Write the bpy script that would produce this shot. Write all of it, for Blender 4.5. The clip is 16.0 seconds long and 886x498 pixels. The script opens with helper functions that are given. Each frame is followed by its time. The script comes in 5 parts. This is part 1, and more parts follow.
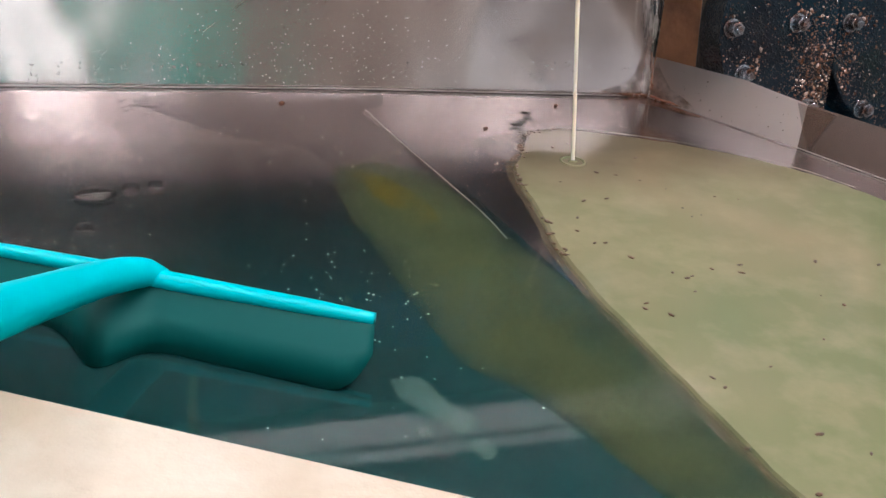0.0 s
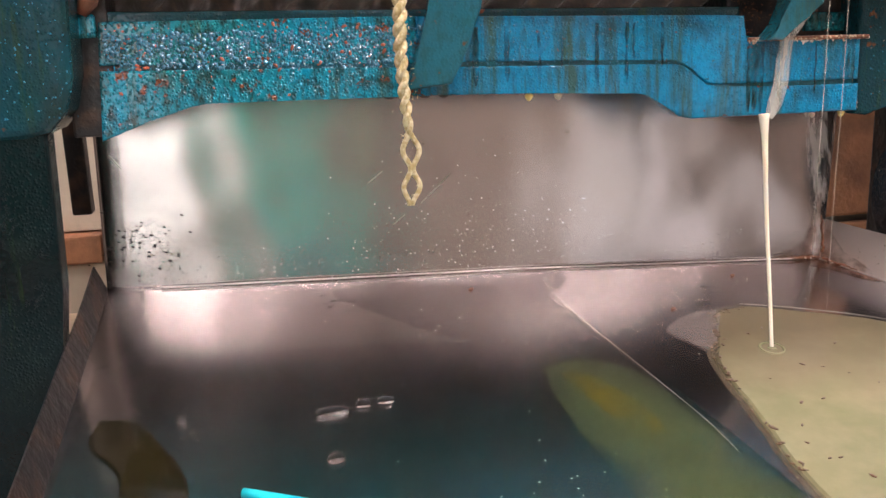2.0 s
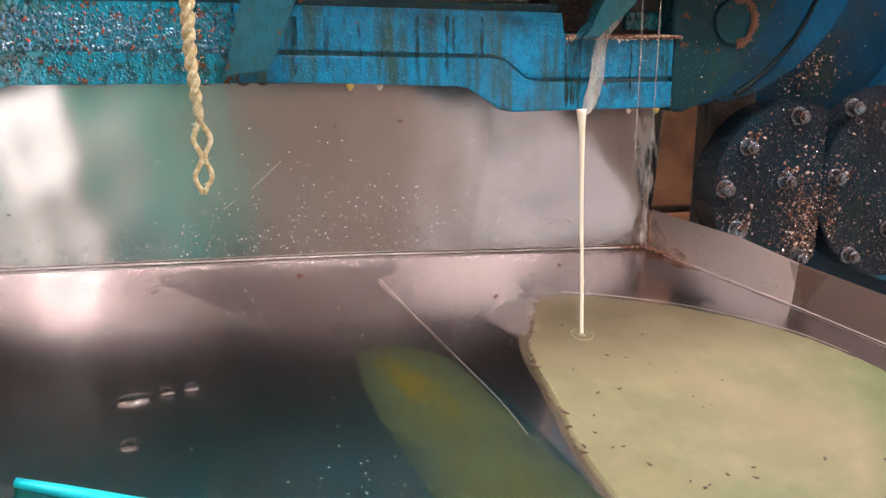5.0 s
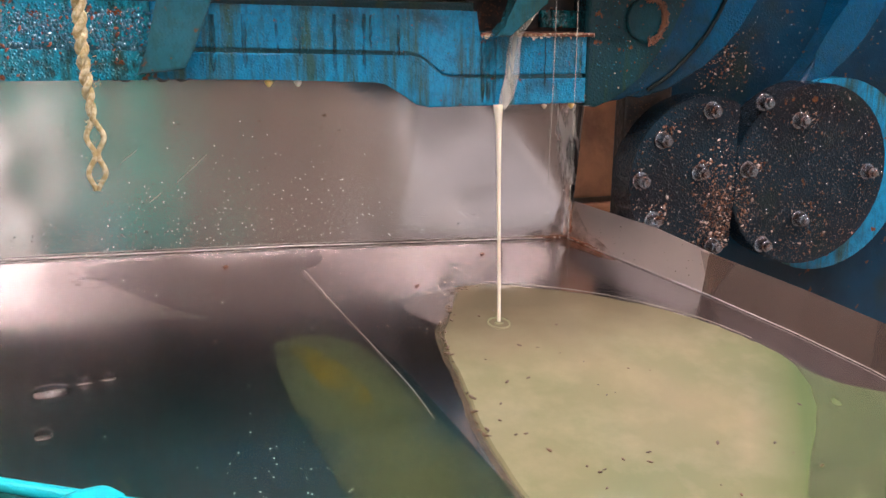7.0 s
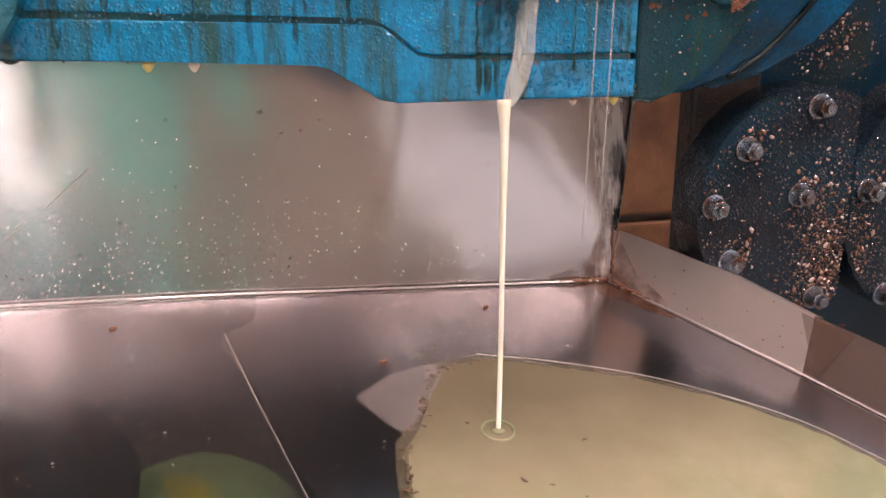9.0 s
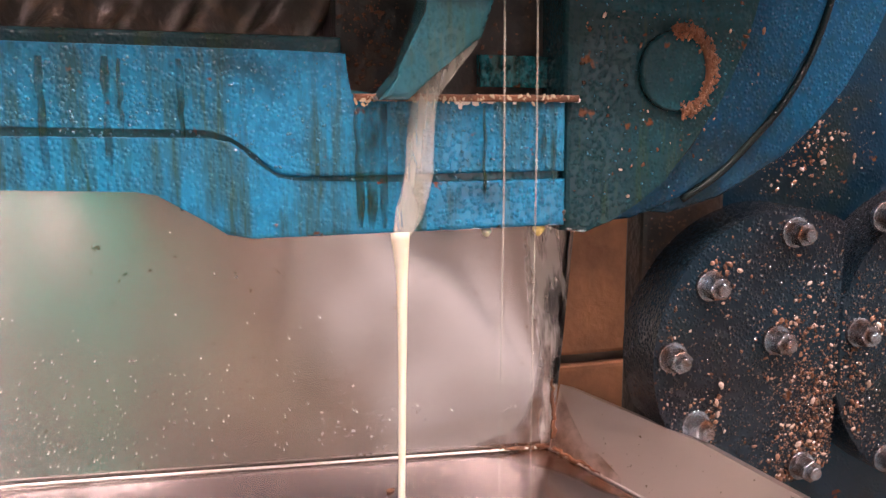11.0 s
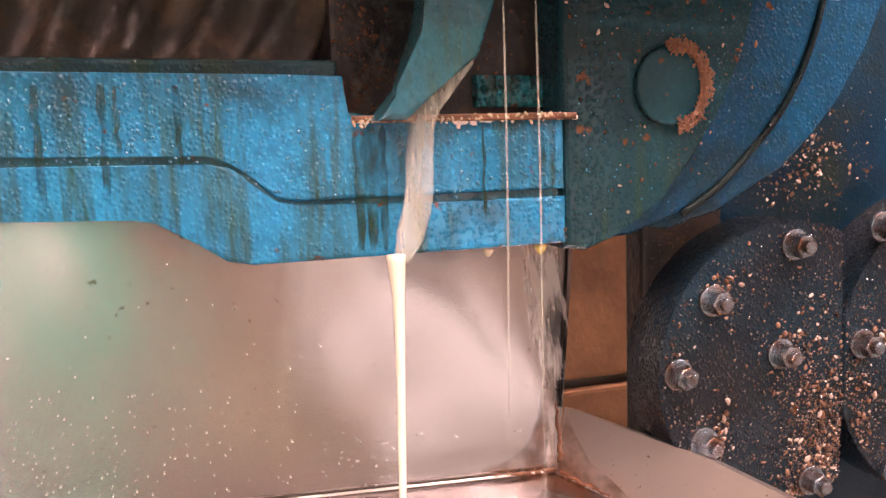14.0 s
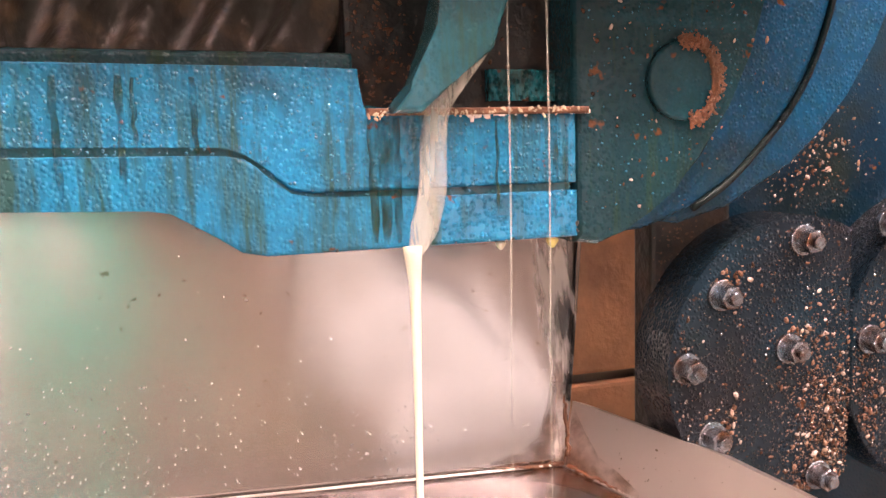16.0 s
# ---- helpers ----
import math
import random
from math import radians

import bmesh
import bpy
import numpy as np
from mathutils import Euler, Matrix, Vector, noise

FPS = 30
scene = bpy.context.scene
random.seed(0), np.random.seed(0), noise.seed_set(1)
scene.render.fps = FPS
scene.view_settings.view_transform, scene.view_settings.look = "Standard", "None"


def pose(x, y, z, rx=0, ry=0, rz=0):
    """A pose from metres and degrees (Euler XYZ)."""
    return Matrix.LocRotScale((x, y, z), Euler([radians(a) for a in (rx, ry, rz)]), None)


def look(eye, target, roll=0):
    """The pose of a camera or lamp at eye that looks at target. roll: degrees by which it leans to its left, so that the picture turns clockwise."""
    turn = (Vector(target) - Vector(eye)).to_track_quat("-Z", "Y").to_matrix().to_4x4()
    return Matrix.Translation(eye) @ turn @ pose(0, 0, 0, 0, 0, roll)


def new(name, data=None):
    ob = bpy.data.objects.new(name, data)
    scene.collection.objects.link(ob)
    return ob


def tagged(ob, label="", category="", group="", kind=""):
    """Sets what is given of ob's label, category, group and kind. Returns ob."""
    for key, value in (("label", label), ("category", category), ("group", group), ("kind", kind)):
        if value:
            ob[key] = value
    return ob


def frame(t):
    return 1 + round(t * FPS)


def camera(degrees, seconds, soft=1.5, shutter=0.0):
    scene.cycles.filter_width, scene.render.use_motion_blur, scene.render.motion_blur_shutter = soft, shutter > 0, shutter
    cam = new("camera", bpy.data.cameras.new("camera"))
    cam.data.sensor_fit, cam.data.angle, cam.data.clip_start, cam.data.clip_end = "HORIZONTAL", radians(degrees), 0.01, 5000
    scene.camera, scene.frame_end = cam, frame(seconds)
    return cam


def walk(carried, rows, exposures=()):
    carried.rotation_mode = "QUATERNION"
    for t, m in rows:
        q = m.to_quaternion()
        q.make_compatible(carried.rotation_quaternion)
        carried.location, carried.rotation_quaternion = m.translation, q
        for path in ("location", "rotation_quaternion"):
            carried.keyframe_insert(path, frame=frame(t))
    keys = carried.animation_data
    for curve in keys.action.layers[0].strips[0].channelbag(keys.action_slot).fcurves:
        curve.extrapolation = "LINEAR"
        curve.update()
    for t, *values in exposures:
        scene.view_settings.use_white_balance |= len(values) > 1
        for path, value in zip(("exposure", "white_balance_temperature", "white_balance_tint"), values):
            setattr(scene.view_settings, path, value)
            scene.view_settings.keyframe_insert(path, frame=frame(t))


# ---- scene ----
cam = camera(52.0, 16.0)
PATH = [
    (0, (0.024, 0.103, 0.684), (0.502, 1.938, 0.048), 1.0),
    (0.5, (-0.005, 0.104, 0.709), (0.451, 1.955, 0.105), 1.1),
    (1, (-0.027, 0.109, 0.73), (0.403, 1.979, 0.165), 0.2),
    (1.5, (-0.057, 0.113, 0.756), (0.318, 2.011, 0.249), -1.3),
    (2, (-0.081, 0.132, 0.783), (0.255, 2.048, 0.319), -2.1),
    (2.5, (-0.086, 0.128, 0.803), (0.222, 2.061, 0.396), -2.2),
    (3, (-0.072, 0.116, 0.813), (0.242, 2.059, 0.459), -1.6),
    (3.5, (-0.059, 0.11, 0.815), (0.292, 2.047, 0.466), -0.7),
    (4, (-0.034, 0.104, 0.807), (0.378, 2.021, 0.414), 0.4),
    (4.5, (-0.024, 0.107, 0.794), (0.456, 1.987, 0.308), 0.5),
    (4.6, (-0.021, 0.097, 0.798), (0.459, 1.971, 0.289), 0.5),
    (4.7, (-0.017, 0.105, 0.793), (0.475, 1.975, 0.281), 0.3),
    (6.8, (0.028, 0.074, 0.797), (0.613, 1.909, 0.259), -0.1),
    (7, (0.029, 0.069, 0.804), (0.621, 1.901, 0.262), 0.3),
    (7.5, (0.037, 0.052, 0.827), (0.662, 1.868, 0.269), 1.9),
    (8, (0.033, 0.053, 0.83), (0.665, 1.87, 0.285), 1.7),
    (8.5, (0.027, 0.06, 0.835), (0.639, 1.886, 0.297), 1.1),
    (8.6, (0.096, 0.153, 0.825), (0.622, 1.995, 0.248), 0.5),
    (8.8, (0.149, 0.287, 0.795), (0.635, 2.132, 0.193), 0.1),
    (9, (0.166, 0.328, 0.78), (0.639, 2.182, 0.195), 0.1),
    (9.5, (0.207, 0.386, 0.772), (0.685, 2.251, 0.228), -0.4),
    (10, (0.242, 0.44, 0.768), (0.741, 2.326, 0.329), -0.6),
    (10.2, (0.25, 0.446, 0.769), (0.757, 2.337, 0.361), -0.5),
    (12.3, (0.239, 0.454, 0.771), (0.857, 2.344, 0.556), -1.4),
    (12.5, (0.238, 0.45, 0.761), (0.85, 2.345, 0.574), -2.0),
    (13, (0.243, 0.454, 0.765), (0.833, 2.351, 0.534), -1.8),
    (13.5, (0.237, 0.458, 0.759), (0.841, 2.349, 0.517), -2.4),
    (14, (0.241, 0.457, 0.762), (0.822, 2.352, 0.497), -2.0),
    (14.5, (0.232, 0.459, 0.763), (0.83, 2.347, 0.484), -1.7),
    (15, (0.235, 0.457, 0.762), (0.836, 2.345, 0.491), -1.5),
    (15.5, (0.234, 0.458, 0.763), (0.842, 2.343, 0.487), -1.5),
    (16, (0.233, 0.457, 0.76), (0.818, 2.35, 0.49), -1.7),
]
walk(cam, [(t, look(eye, target, roll)) for t, eye, target, roll in PATH],
     [(0, 0.0, 5950, 7), (1.5, 0.26, 6400, 14), (3.0, 0.60, 6450, 9), (4.7, 0.42, 6400, 12), (7.0, 0.28, 6400, 16), (8.4, 0.32, 6400, 16), (9.0, 0.44, 6600, 20), (10.2, 0.55, 6800, 23), (12.5, 1.04, 7650, 33), (13.5, 1.06, 7650, 32), (15.4, 1.02, 7650, 32), (16, 1.20, 7500, 27)])

# ---------------------------------------------------------------- light
world = bpy.data.worlds.new("daylight")
scene.world = world
world.use_nodes = True
wn = world.node_tree.nodes
sky = wn.new("ShaderNodeTexSky")
sky.sky_type, sky.sun_disc, sky.sun_elevation, sky.sun_rotation = "NISHITA", False, radians(40), radians(200)
wn["Background"].inputs[1].default_value = 0.10
world.node_tree.links.new(sky.outputs[0], wn["Background"].inputs[0])


def area_lamp(name, eye, target, sx, sy, watts, colour):
    lamp = bpy.data.lights.new(name, "AREA")
    lamp.shape, lamp.size, lamp.size_y, lamp.energy, lamp.color = "RECTANGLE", sx, sy, watts, colour
    ob = new(name, lamp)
    ob.matrix_world = look(eye, target)
    return ob


# daylight in the shop's street opening and in the two slits of the shutter
area_lamp("opening_light", (1.55, -2.02, 0.55), (0.5, 0.9, 0.8), 0.78, 0.90, 2.6, (1.0, 0.92, 0.92))
area_lamp("slit_light", (-0.60, -2.02, 0.95), (-0.2, 0.9, 0.6), 0.11, 1.30, 2.0, (1.0, 0.96, 0.95))
area_lamp("slit_light", (-0.77, -2.02, 0.95), (-0.2, 0.9, 0.6), 0.05, 1.00, 1.2, (1.0, 0.96, 0.95))
TUBE_GLOW = 140.0

# ---------------------------------------------------------------- materials


def material(name, base=(0.5, 0.5, 0.5), rough=0.5, metal=0.0):
    m = bpy.data.materials.new(name)
    m.use_nodes = True
    b = m.node_tree.nodes["Principled BSDF"]
    b.inputs["Base Color"].default_value = (*base, 1)
    b.inputs["Roughness"].default_value = rough
    b.inputs["Metallic"].default_value = metal
    return m


def node(m, kind, **inputs):
    n = m.node_tree.nodes.new(kind)
    for key, value in inputs.items():
        n.inputs[key.replace("_", " ")].default_value = value
    return n


def link(m, a, b):
    m.node_tree.links.new(a, b)


def coords(m, scale=(1, 1, 1), turn=(0, 0, 0)):
    c = m.node_tree.nodes.new("ShaderNodeTexCoord")
    mp = m.node_tree.nodes.new("ShaderNodeMapping")
    mp.inputs["Scale"].default_value = scale
    mp.inputs["Rotation"].default_value = turn
    link(m, c.outputs["Object"], mp.inputs["Vector"])
    return mp.outputs[0]


def noise_of(m, scale, detail=4.0, stretch=(1, 1, 1), rough=0.55, turn=(0, 0, 0)):
    n = node(m, "ShaderNodeTexNoise", Scale=scale, Detail=detail, Roughness=rough)
    link(m, coords(m, stretch, turn), n.inputs["Vector"])
    return n.outputs["Fac"]


def ramp(m, fac, stops):
    r = m.node_tree.nodes.new("ShaderNodeValToRGB")
    e = r.color_ramp.elements
    while len(e) < len(stops):
        e.new(0.5)
    for el, (at, col) in zip(e, stops):
        el.position = at
        el.color = (*col, 1) if len(col) == 3 else col
    link(m, fac, r.inputs[0])
    return r.outputs[0]


def grey(m, fac, a, b, va=0.0, vb=1.0):
    return ramp(m, fac, [(a, (va,) * 3), (b, (vb,) * 3)])


def mix(m, fac, a, b):
    x = m.node_tree.nodes.new("ShaderNodeMix")
    x.data_type = "RGBA"
    for sock, v in ((x.inputs[0], fac), (x.inputs[6], a), (x.inputs[7], b)):
        if isinstance(v, tuple):
            sock.default_value = (*v, 1)
        elif isinstance(v, (int, float)):
            sock.default_value = v
        else:
            link(m, v, sock)
    return x.outputs[2]


def bump(m, height, strength, distance, before=None):
    b = node(m, "ShaderNodeBump", Strength=strength, Distance=distance)
    link(m, height, b.inputs["Height"])
    if before is not None:
        link(m, before, b.inputs["Normal"])
    return b.outputs[0]


def bsdf(m):
    return m.node_tree.nodes["Principled BSDF"].inputs


def steel(name, base=(0.62, 0.575, 0.565), rough=(0.16, 0.34), brush=(2, 40, 40), wet=0.0, spots=True, dents=0.15):
    m = material(name, base, 0.25, 1.0)
    big, fine = noise_of(m, 5.0, 3), noise_of(m, 60.0, 5)
    tone = mix(m, grey(m, big, 0.35, 0.7), tuple(c * 0.82 for c in base), base)
    if spots:
        dirt = grey(m, noise_of(m, 230.0, 2), 0.70, 0.74)
        tone = mix(m, dirt, tone, (0.30, 0.24, 0.18))
    link(m, tone, bsdf(m)["Base Color"])
    r = m.node_tree.nodes.new("ShaderNodeMapRange")
    r.inputs["To Min"].default_value, r.inputs["To Max"].default_value = rough
    link(m, big, r.inputs[0])
    link(m, r.outputs[0], bsdf(m)["Roughness"])
    n1 = bump(m, noise_of(m, 12.0, 3, brush), 0.025, 0.002)
    n2 = bump(m, noise_of(m, 4.5, 2), dents, 0.02, n1)
    if wet:
        drops = grey(m, noise_of(m, 130.0, 2), 0.58, 0.66)
        n2 = bump(m, drops, wet, 0.0015, n2)
    link(m, n2, bsdf(m)["Normal"])
    return m


SHEET = steel("brushed_steel_sheet", base=(0.63, 0.585, 0.565), rough=(0.17, 0.28), brush=(2, 2, 60), dents=0.34)
FLOOR = steel("worn_tray_steel", base=(0.52, 0.475, 0.48), rough=(0.16, 0.27), brush=(3, 30, 3), dents=0.08)
RIM = steel("tray_rim_steel", base=(0.84, 0.77, 0.74), rough=(0.26, 0.42), brush=(3, 30, 3), dents=0.05)
# side wall steel in two tones, which carry its bright and dark reflections
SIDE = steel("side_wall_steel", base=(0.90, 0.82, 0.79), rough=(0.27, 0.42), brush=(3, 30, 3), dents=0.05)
SIDE_DARK = steel("dark_reflection_wall_steel", base=(0.42, 0.355, 0.335), rough=(0.17, 0.28), brush=(3, 30, 3), dents=0.06)
RAIL = steel("hood_rail_steel", base=(0.82, 0.79, 0.77), rough=(0.32, 0.5), brush=(2, 30, 30), dents=0.05)


def splash_sheet(m):
    """Upright water streaks near one edge of the sheet and small splashes low down."""
    c = m.node_tree.nodes.new("ShaderNodeTexCoord")
    sep = m.node_tree.nodes.new("ShaderNodeSeparateXYZ")
    link(m, c.outputs["Object"], sep.inputs[0])
    streak = grey(m, noise_of(m, 60.0, 4, (1, 1, 0.12)), 0.52, 0.60)
    edge = m.node_tree.nodes.new("ShaderNodeMapRange")
    edge.inputs["From Min"].default_value, edge.inputs["From Max"].default_value = 0.34, 0.37
    link(m, sep.outputs[0], edge.inputs[0])
    both = m.node_tree.nodes.new("ShaderNodeMath")
    both.operation = "MULTIPLY"
    link(m, streak, both.inputs[0])
    link(m, edge.outputs[0], both.inputs[1])
    low = m.node_tree.nodes.new("ShaderNodeMapRange")
    low.inputs["From Min"].default_value, low.inputs["From Max"].default_value = 0.19, 0.10
    link(m, sep.outputs[2], low.inputs[0])
    dots = grey(m, noise_of(m, 420.0, 1), 0.66, 0.72)
    area = grey(m, noise_of(m, 9.0, 2), 0.42, 0.58)
    k1, k2 = m.node_tree.nodes.new("ShaderNodeMath"), m.node_tree.nodes.new("ShaderNodeMath")
    k1.operation = k2.operation = "MULTIPLY"
    link(m, dots, k1.inputs[0]), link(m, area, k1.inputs[1])
    link(m, k1.outputs[0], k2.inputs[0]), link(m, low.outputs[0], k2.inputs[1])
    both2 = m.node_tree.nodes.new("ShaderNodeMath")
    both2.operation = "ADD"
    link(m, both.outputs[0], both2.inputs[0])
    link(m, k2.outputs[0], both2.inputs[1])
    old = bsdf(m)["Normal"].links[0].from_socket
    link(m, bump(m, both2.outputs[0], 0.12, 0.0008, old), bsdf(m)["Normal"])
    olc = bsdf(m)["Base Color"].links[0].from_socket
    half = m.node_tree.nodes.new("ShaderNodeMath")
    half.operation = "MULTIPLY"
    half.inputs[1].default_value = 0.6
    link(m, both2.outputs[0], half.inputs[0])
    link(m, mix(m, half.outputs[0], olc, (0.78, 0.75, 0.72)), bsdf(m)["Base Color"])
    # the dried streaks are a dull film, not bare metal
    link(m, grey(m, both2.outputs[0], 0.0, 1.0, 1.0, 0.35), bsdf(m)["Metallic"])


splash_sheet(SHEET)
# fine level brushing smears reflections up and down
bsdf(SHEET)["Anisotropic"].default_value = 0.55
along = node(SHEET, "ShaderNodeCombineXYZ", X=0.0, Y=0.06, Z=0.998)
link(SHEET, along.outputs[0], bsdf(SHEET)["Tangent"])
bsdf(FLOOR)["Coat Weight"].default_value = 0.25
bsdf(FLOOR)["Coat Roughness"].default_value = 0.07
bsdf(FLOOR)["Coat IOR"].default_value = 1.7
bsdf(FLOOR)["Anisotropic"].default_value = 0.3
along = node(FLOOR, "ShaderNodeCombineXYZ", X=0.0, Y=1.0, Z=0.16)
link(FLOOR, along.outputs[0], bsdf(FLOOR)["Tangent"])


def paint(name, blue=(0.004, 0.20, 0.50), dark=(0.003, 0.10, 0.17), grime=0.5, wet=0.5, rust=0.62, streaks=0.55, mottle=0.0):
    m = material(name, blue, 0.22)
    tone = mix(m, grey(m, noise_of(m, 9.0, 4), 0.35, 0.68), blue, dark)
    runs = grey(m, noise_of(m, 55.0, 5, (1, 1, 0.10), 0.7), streaks, streaks + 0.16, 0.0, 0.8)
    tone = mix(m, runs, tone, (0.028, 0.055, 0.012))
    soot = grey(m, noise_of(m, 14.0, 6), 0.72 - 0.3 * grime, 0.86 - 0.2 * grime)
    tone = mix(m, soot, tone, (0.012, 0.022, 0.02))
    if mottle:
        fine = grey(m, noise_of(m, 150.0, 5, (1, 1, 0.6), 0.7), 0.46, 0.60, 0.0, mottle)
        tone = mix(m, fine, tone, (0.006, 0.035, 0.032))
    spots = grey(m, noise_of(m, 75.0, 3), rust, rust + 0.05)
    tone = mix(m, spots, tone, (0.11, 0.042, 0.018))
    link(m, tone, bsdf(m)["Base Color"])
    rg = grey(m, noise_of(m, 30.0, 3), 0.3, 0.7, 0.12, 0.22)
    link(m, rg, bsdf(m)["Roughness"])
    n1 = bump(m, noise_of(m, 60.0, 3), 0.035, 0.004)
    vor = node(m, "ShaderNodeTexVoronoi", Scale=400.0)
    link(m, coords(m), vor.inputs["Vector"])
    dome = grey(m, vor.outputs["Distance"], 0.05, 0.55, 1.0, 0.0)
    n1 = bump(m, dome, wet * 0.9, 0.0011, n1)
    bsdf(m)["Specular IOR Level"].default_value = 0.35
    bsdf(m)["Coat Weight"].default_value = 0.32
    bsdf(m)["Coat Roughness"].default_value = 0.07
    link(m, n1, bsdf(m)["Normal"])
    link(m, n1, bsdf(m)["Coat Normal"])
    return m


BLUE = paint("wet_blue_paint", blue=(0.0, 0.225, 0.45), dark=(0.0, 0.155, 0.31), grime=0.40, wet=0.5, rust=0.69, streaks=0.47, mottle=0.30)
GRIMY = paint("grimy_blue_paint", blue=(0.0, 0.25, 0.40), dark=(0.004, 0.14, 0.15), grime=0.55, wet=1.0, rust=0.635, streaks=0.50, mottle=0.85)
# darker copies of the panel's blue for frame, housing, rings, hopper and pillar
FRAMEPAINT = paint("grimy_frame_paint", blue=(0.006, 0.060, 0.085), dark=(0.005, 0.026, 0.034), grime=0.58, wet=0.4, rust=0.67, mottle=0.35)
# teal darkened to carry the shade on the braces and in the groove
TEAL = paint("shaded_teal_paint", blue=(0.008, 0.11, 0.16), dark=(0.006, 0.07, 0.09), grime=0.34, wet=0.25, rust=0.68, mottle=0.35)
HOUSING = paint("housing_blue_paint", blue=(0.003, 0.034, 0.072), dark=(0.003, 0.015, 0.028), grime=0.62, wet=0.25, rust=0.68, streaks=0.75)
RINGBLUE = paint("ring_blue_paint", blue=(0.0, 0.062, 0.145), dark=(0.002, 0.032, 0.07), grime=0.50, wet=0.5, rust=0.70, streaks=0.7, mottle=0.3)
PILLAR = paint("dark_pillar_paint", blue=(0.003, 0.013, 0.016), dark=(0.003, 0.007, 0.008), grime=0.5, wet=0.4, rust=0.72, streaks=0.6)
bsdf(PILLAR)["Coat Weight"].default_value = 0.12
bsdf(PILLAR)["Specular IOR Level"].default_value = 0.2
DISC = paint("oily_flange_paint", blue=(0.007, 0.024, 0.038), dark=(0.012, 0.013, 0.017), grime=0.50, wet=0.6, rust=0.68, streaks=0.9)


for dull in (DISC, RINGBLUE, FRAMEPAINT, HOUSING):
    bsdf(dull)["Coat Weight"].default_value = 0.14
    bsdf(dull)["Specular IOR Level"].default_value = 0.22


def grime_material(low=(0.012, 0.012, 0.013), high=(0.07, 0.036, 0.022)):
    m = material("black_grease_and_shade", low, 0.4)
    tone = mix(m, grey(m, noise_of(m, 40.0, 5), 0.5, 0.7), low, high)
    link(m, tone, bsdf(m)["Base Color"])
    link(m, bump(m, noise_of(m, 90.0, 4), 0.6, 0.004), bsdf(m)["Normal"])
    return m


# grease black, used as painted shade in a few places too
GRIME_AND_SHADE = grime_material()
ROLLER = grime_material((0.06, 0.05, 0.042), (0.16, 0.10, 0.06))
ROLLER.name = "brown_greasy_roller_iron"


def juice_material():
    m = material("cloudy_cane_juice", (0.30, 0.27, 0.15), 0.05)
    tone = mix(m, grey(m, noise_of(m, 4.0, 3), 0.38, 0.66), (0.165, 0.185, 0.098), (0.26, 0.225, 0.14))
    tone = mix(m, grey(m, noise_of(m, 26.0, 5), 0.45, 0.70, 0.0, 0.6), tone, (0.29, 0.265, 0.165))
    # thinner and browner where it first spreads from the stream
    c = m.node_tree.nodes.new("ShaderNodeTexCoord")
    sep = m.node_tree.nodes.new("ShaderNodeSeparateXYZ")
    link(m, c.outputs["Object"], sep.inputs[0])
    wobble = node(m, "ShaderNodeMath")
    wobble.operation, wobble.inputs[1].default_value = "MULTIPLY", 0.10
    link(m, noise_of(m, 9.0, 4), wobble.inputs[0])
    place = node(m, "ShaderNodeMath")
    place.operation = "ADD"
    link(m, sep.outputs[1], place.inputs[0])
    link(m, wobble.outputs[0], place.inputs[1])
    thin = m.node_tree.nodes.new("ShaderNodeMapRange")
    thin.inputs["From Min"].default_value, thin.inputs["From Max"].default_value = 0.78, 0.88
    link(m, place.outputs[0], thin.inputs[0])
    tone = mix(m, thin.outputs[0], tone, (0.115, 0.095, 0.060))
    # greener toward the low end: a reflected tone put into the colour
    lean = node(m, "ShaderNodeMath")
    lean.operation, lean.inputs[1].default_value = "MULTIPLY_ADD", -0.69
    link(m, sep.outputs[1], lean.inputs[0])
    link(m, sep.outputs[0], lean.inputs[2])
    far = m.node_tree.nodes.new("ShaderNodeMapRange")
    far.inputs["From Min"].default_value, far.inputs["From Max"].default_value = 0.035, 0.088
    link(m, lean.outputs[0], far.inputs[0])
    tone = mix(m, far.outputs[0], tone, (0.105, 0.145, 0.062))
    link(m, tone, bsdf(m)["Base Color"])
    bsdf(m)["IOR"].default_value = 1.42
    link(m, bump(m, noise_of(m, 14.0, 2), 0.05, 0.004), bsdf(m)["Normal"])
    return m


JUICE = juice_material()


def film_material(name, colour, cover):
    m = material(name, colour, 0.07)
    f = noise_of(m, 7.0, 4)
    a = grey(m, f, 0.25, 0.75, cover * 0.6, min(1.0, cover * 1.3))
    link(m, a, bsdf(m)["Alpha"])
    bsdf(m)["IOR"].default_value = 1.35
    return m


FILM = film_material("thin_green_juice_film", (0.10, 0.13, 0.062), 0.48)
film_holes = noise_of(FILM, 16.0, 6, (1, 1, 1), 0.65)
link(FILM, grey(FILM, film_holes, 0.30, 0.72, 0.06, 0.38), bsdf(FILM)["Alpha"])
GREENJUICE = film_material("reflection_green_juice", (0.13, 0.165, 0.08), 0.72)
WATER = film_material("dark_wet_film", (0.10, 0.085, 0.07), 0.12)
MARGINFILM = film_material("juice_margin_film", (0.20, 0.16, 0.10), 0.45)
YELLOW = film_material("yellow_pulp_smear", (0.17, 0.125, 0.012), 0.30)
link(YELLOW, grey(YELLOW, noise_of(YELLOW, 40.0, 5), 0.35, 0.68, 0.0, 0.5), bsdf(YELLOW)["Alpha"])
STREAM = material("falling_juice", (0.78, 0.71, 0.58), 0.15)
bsdf(STREAM)["Subsurface Weight"].default_value = 0.3
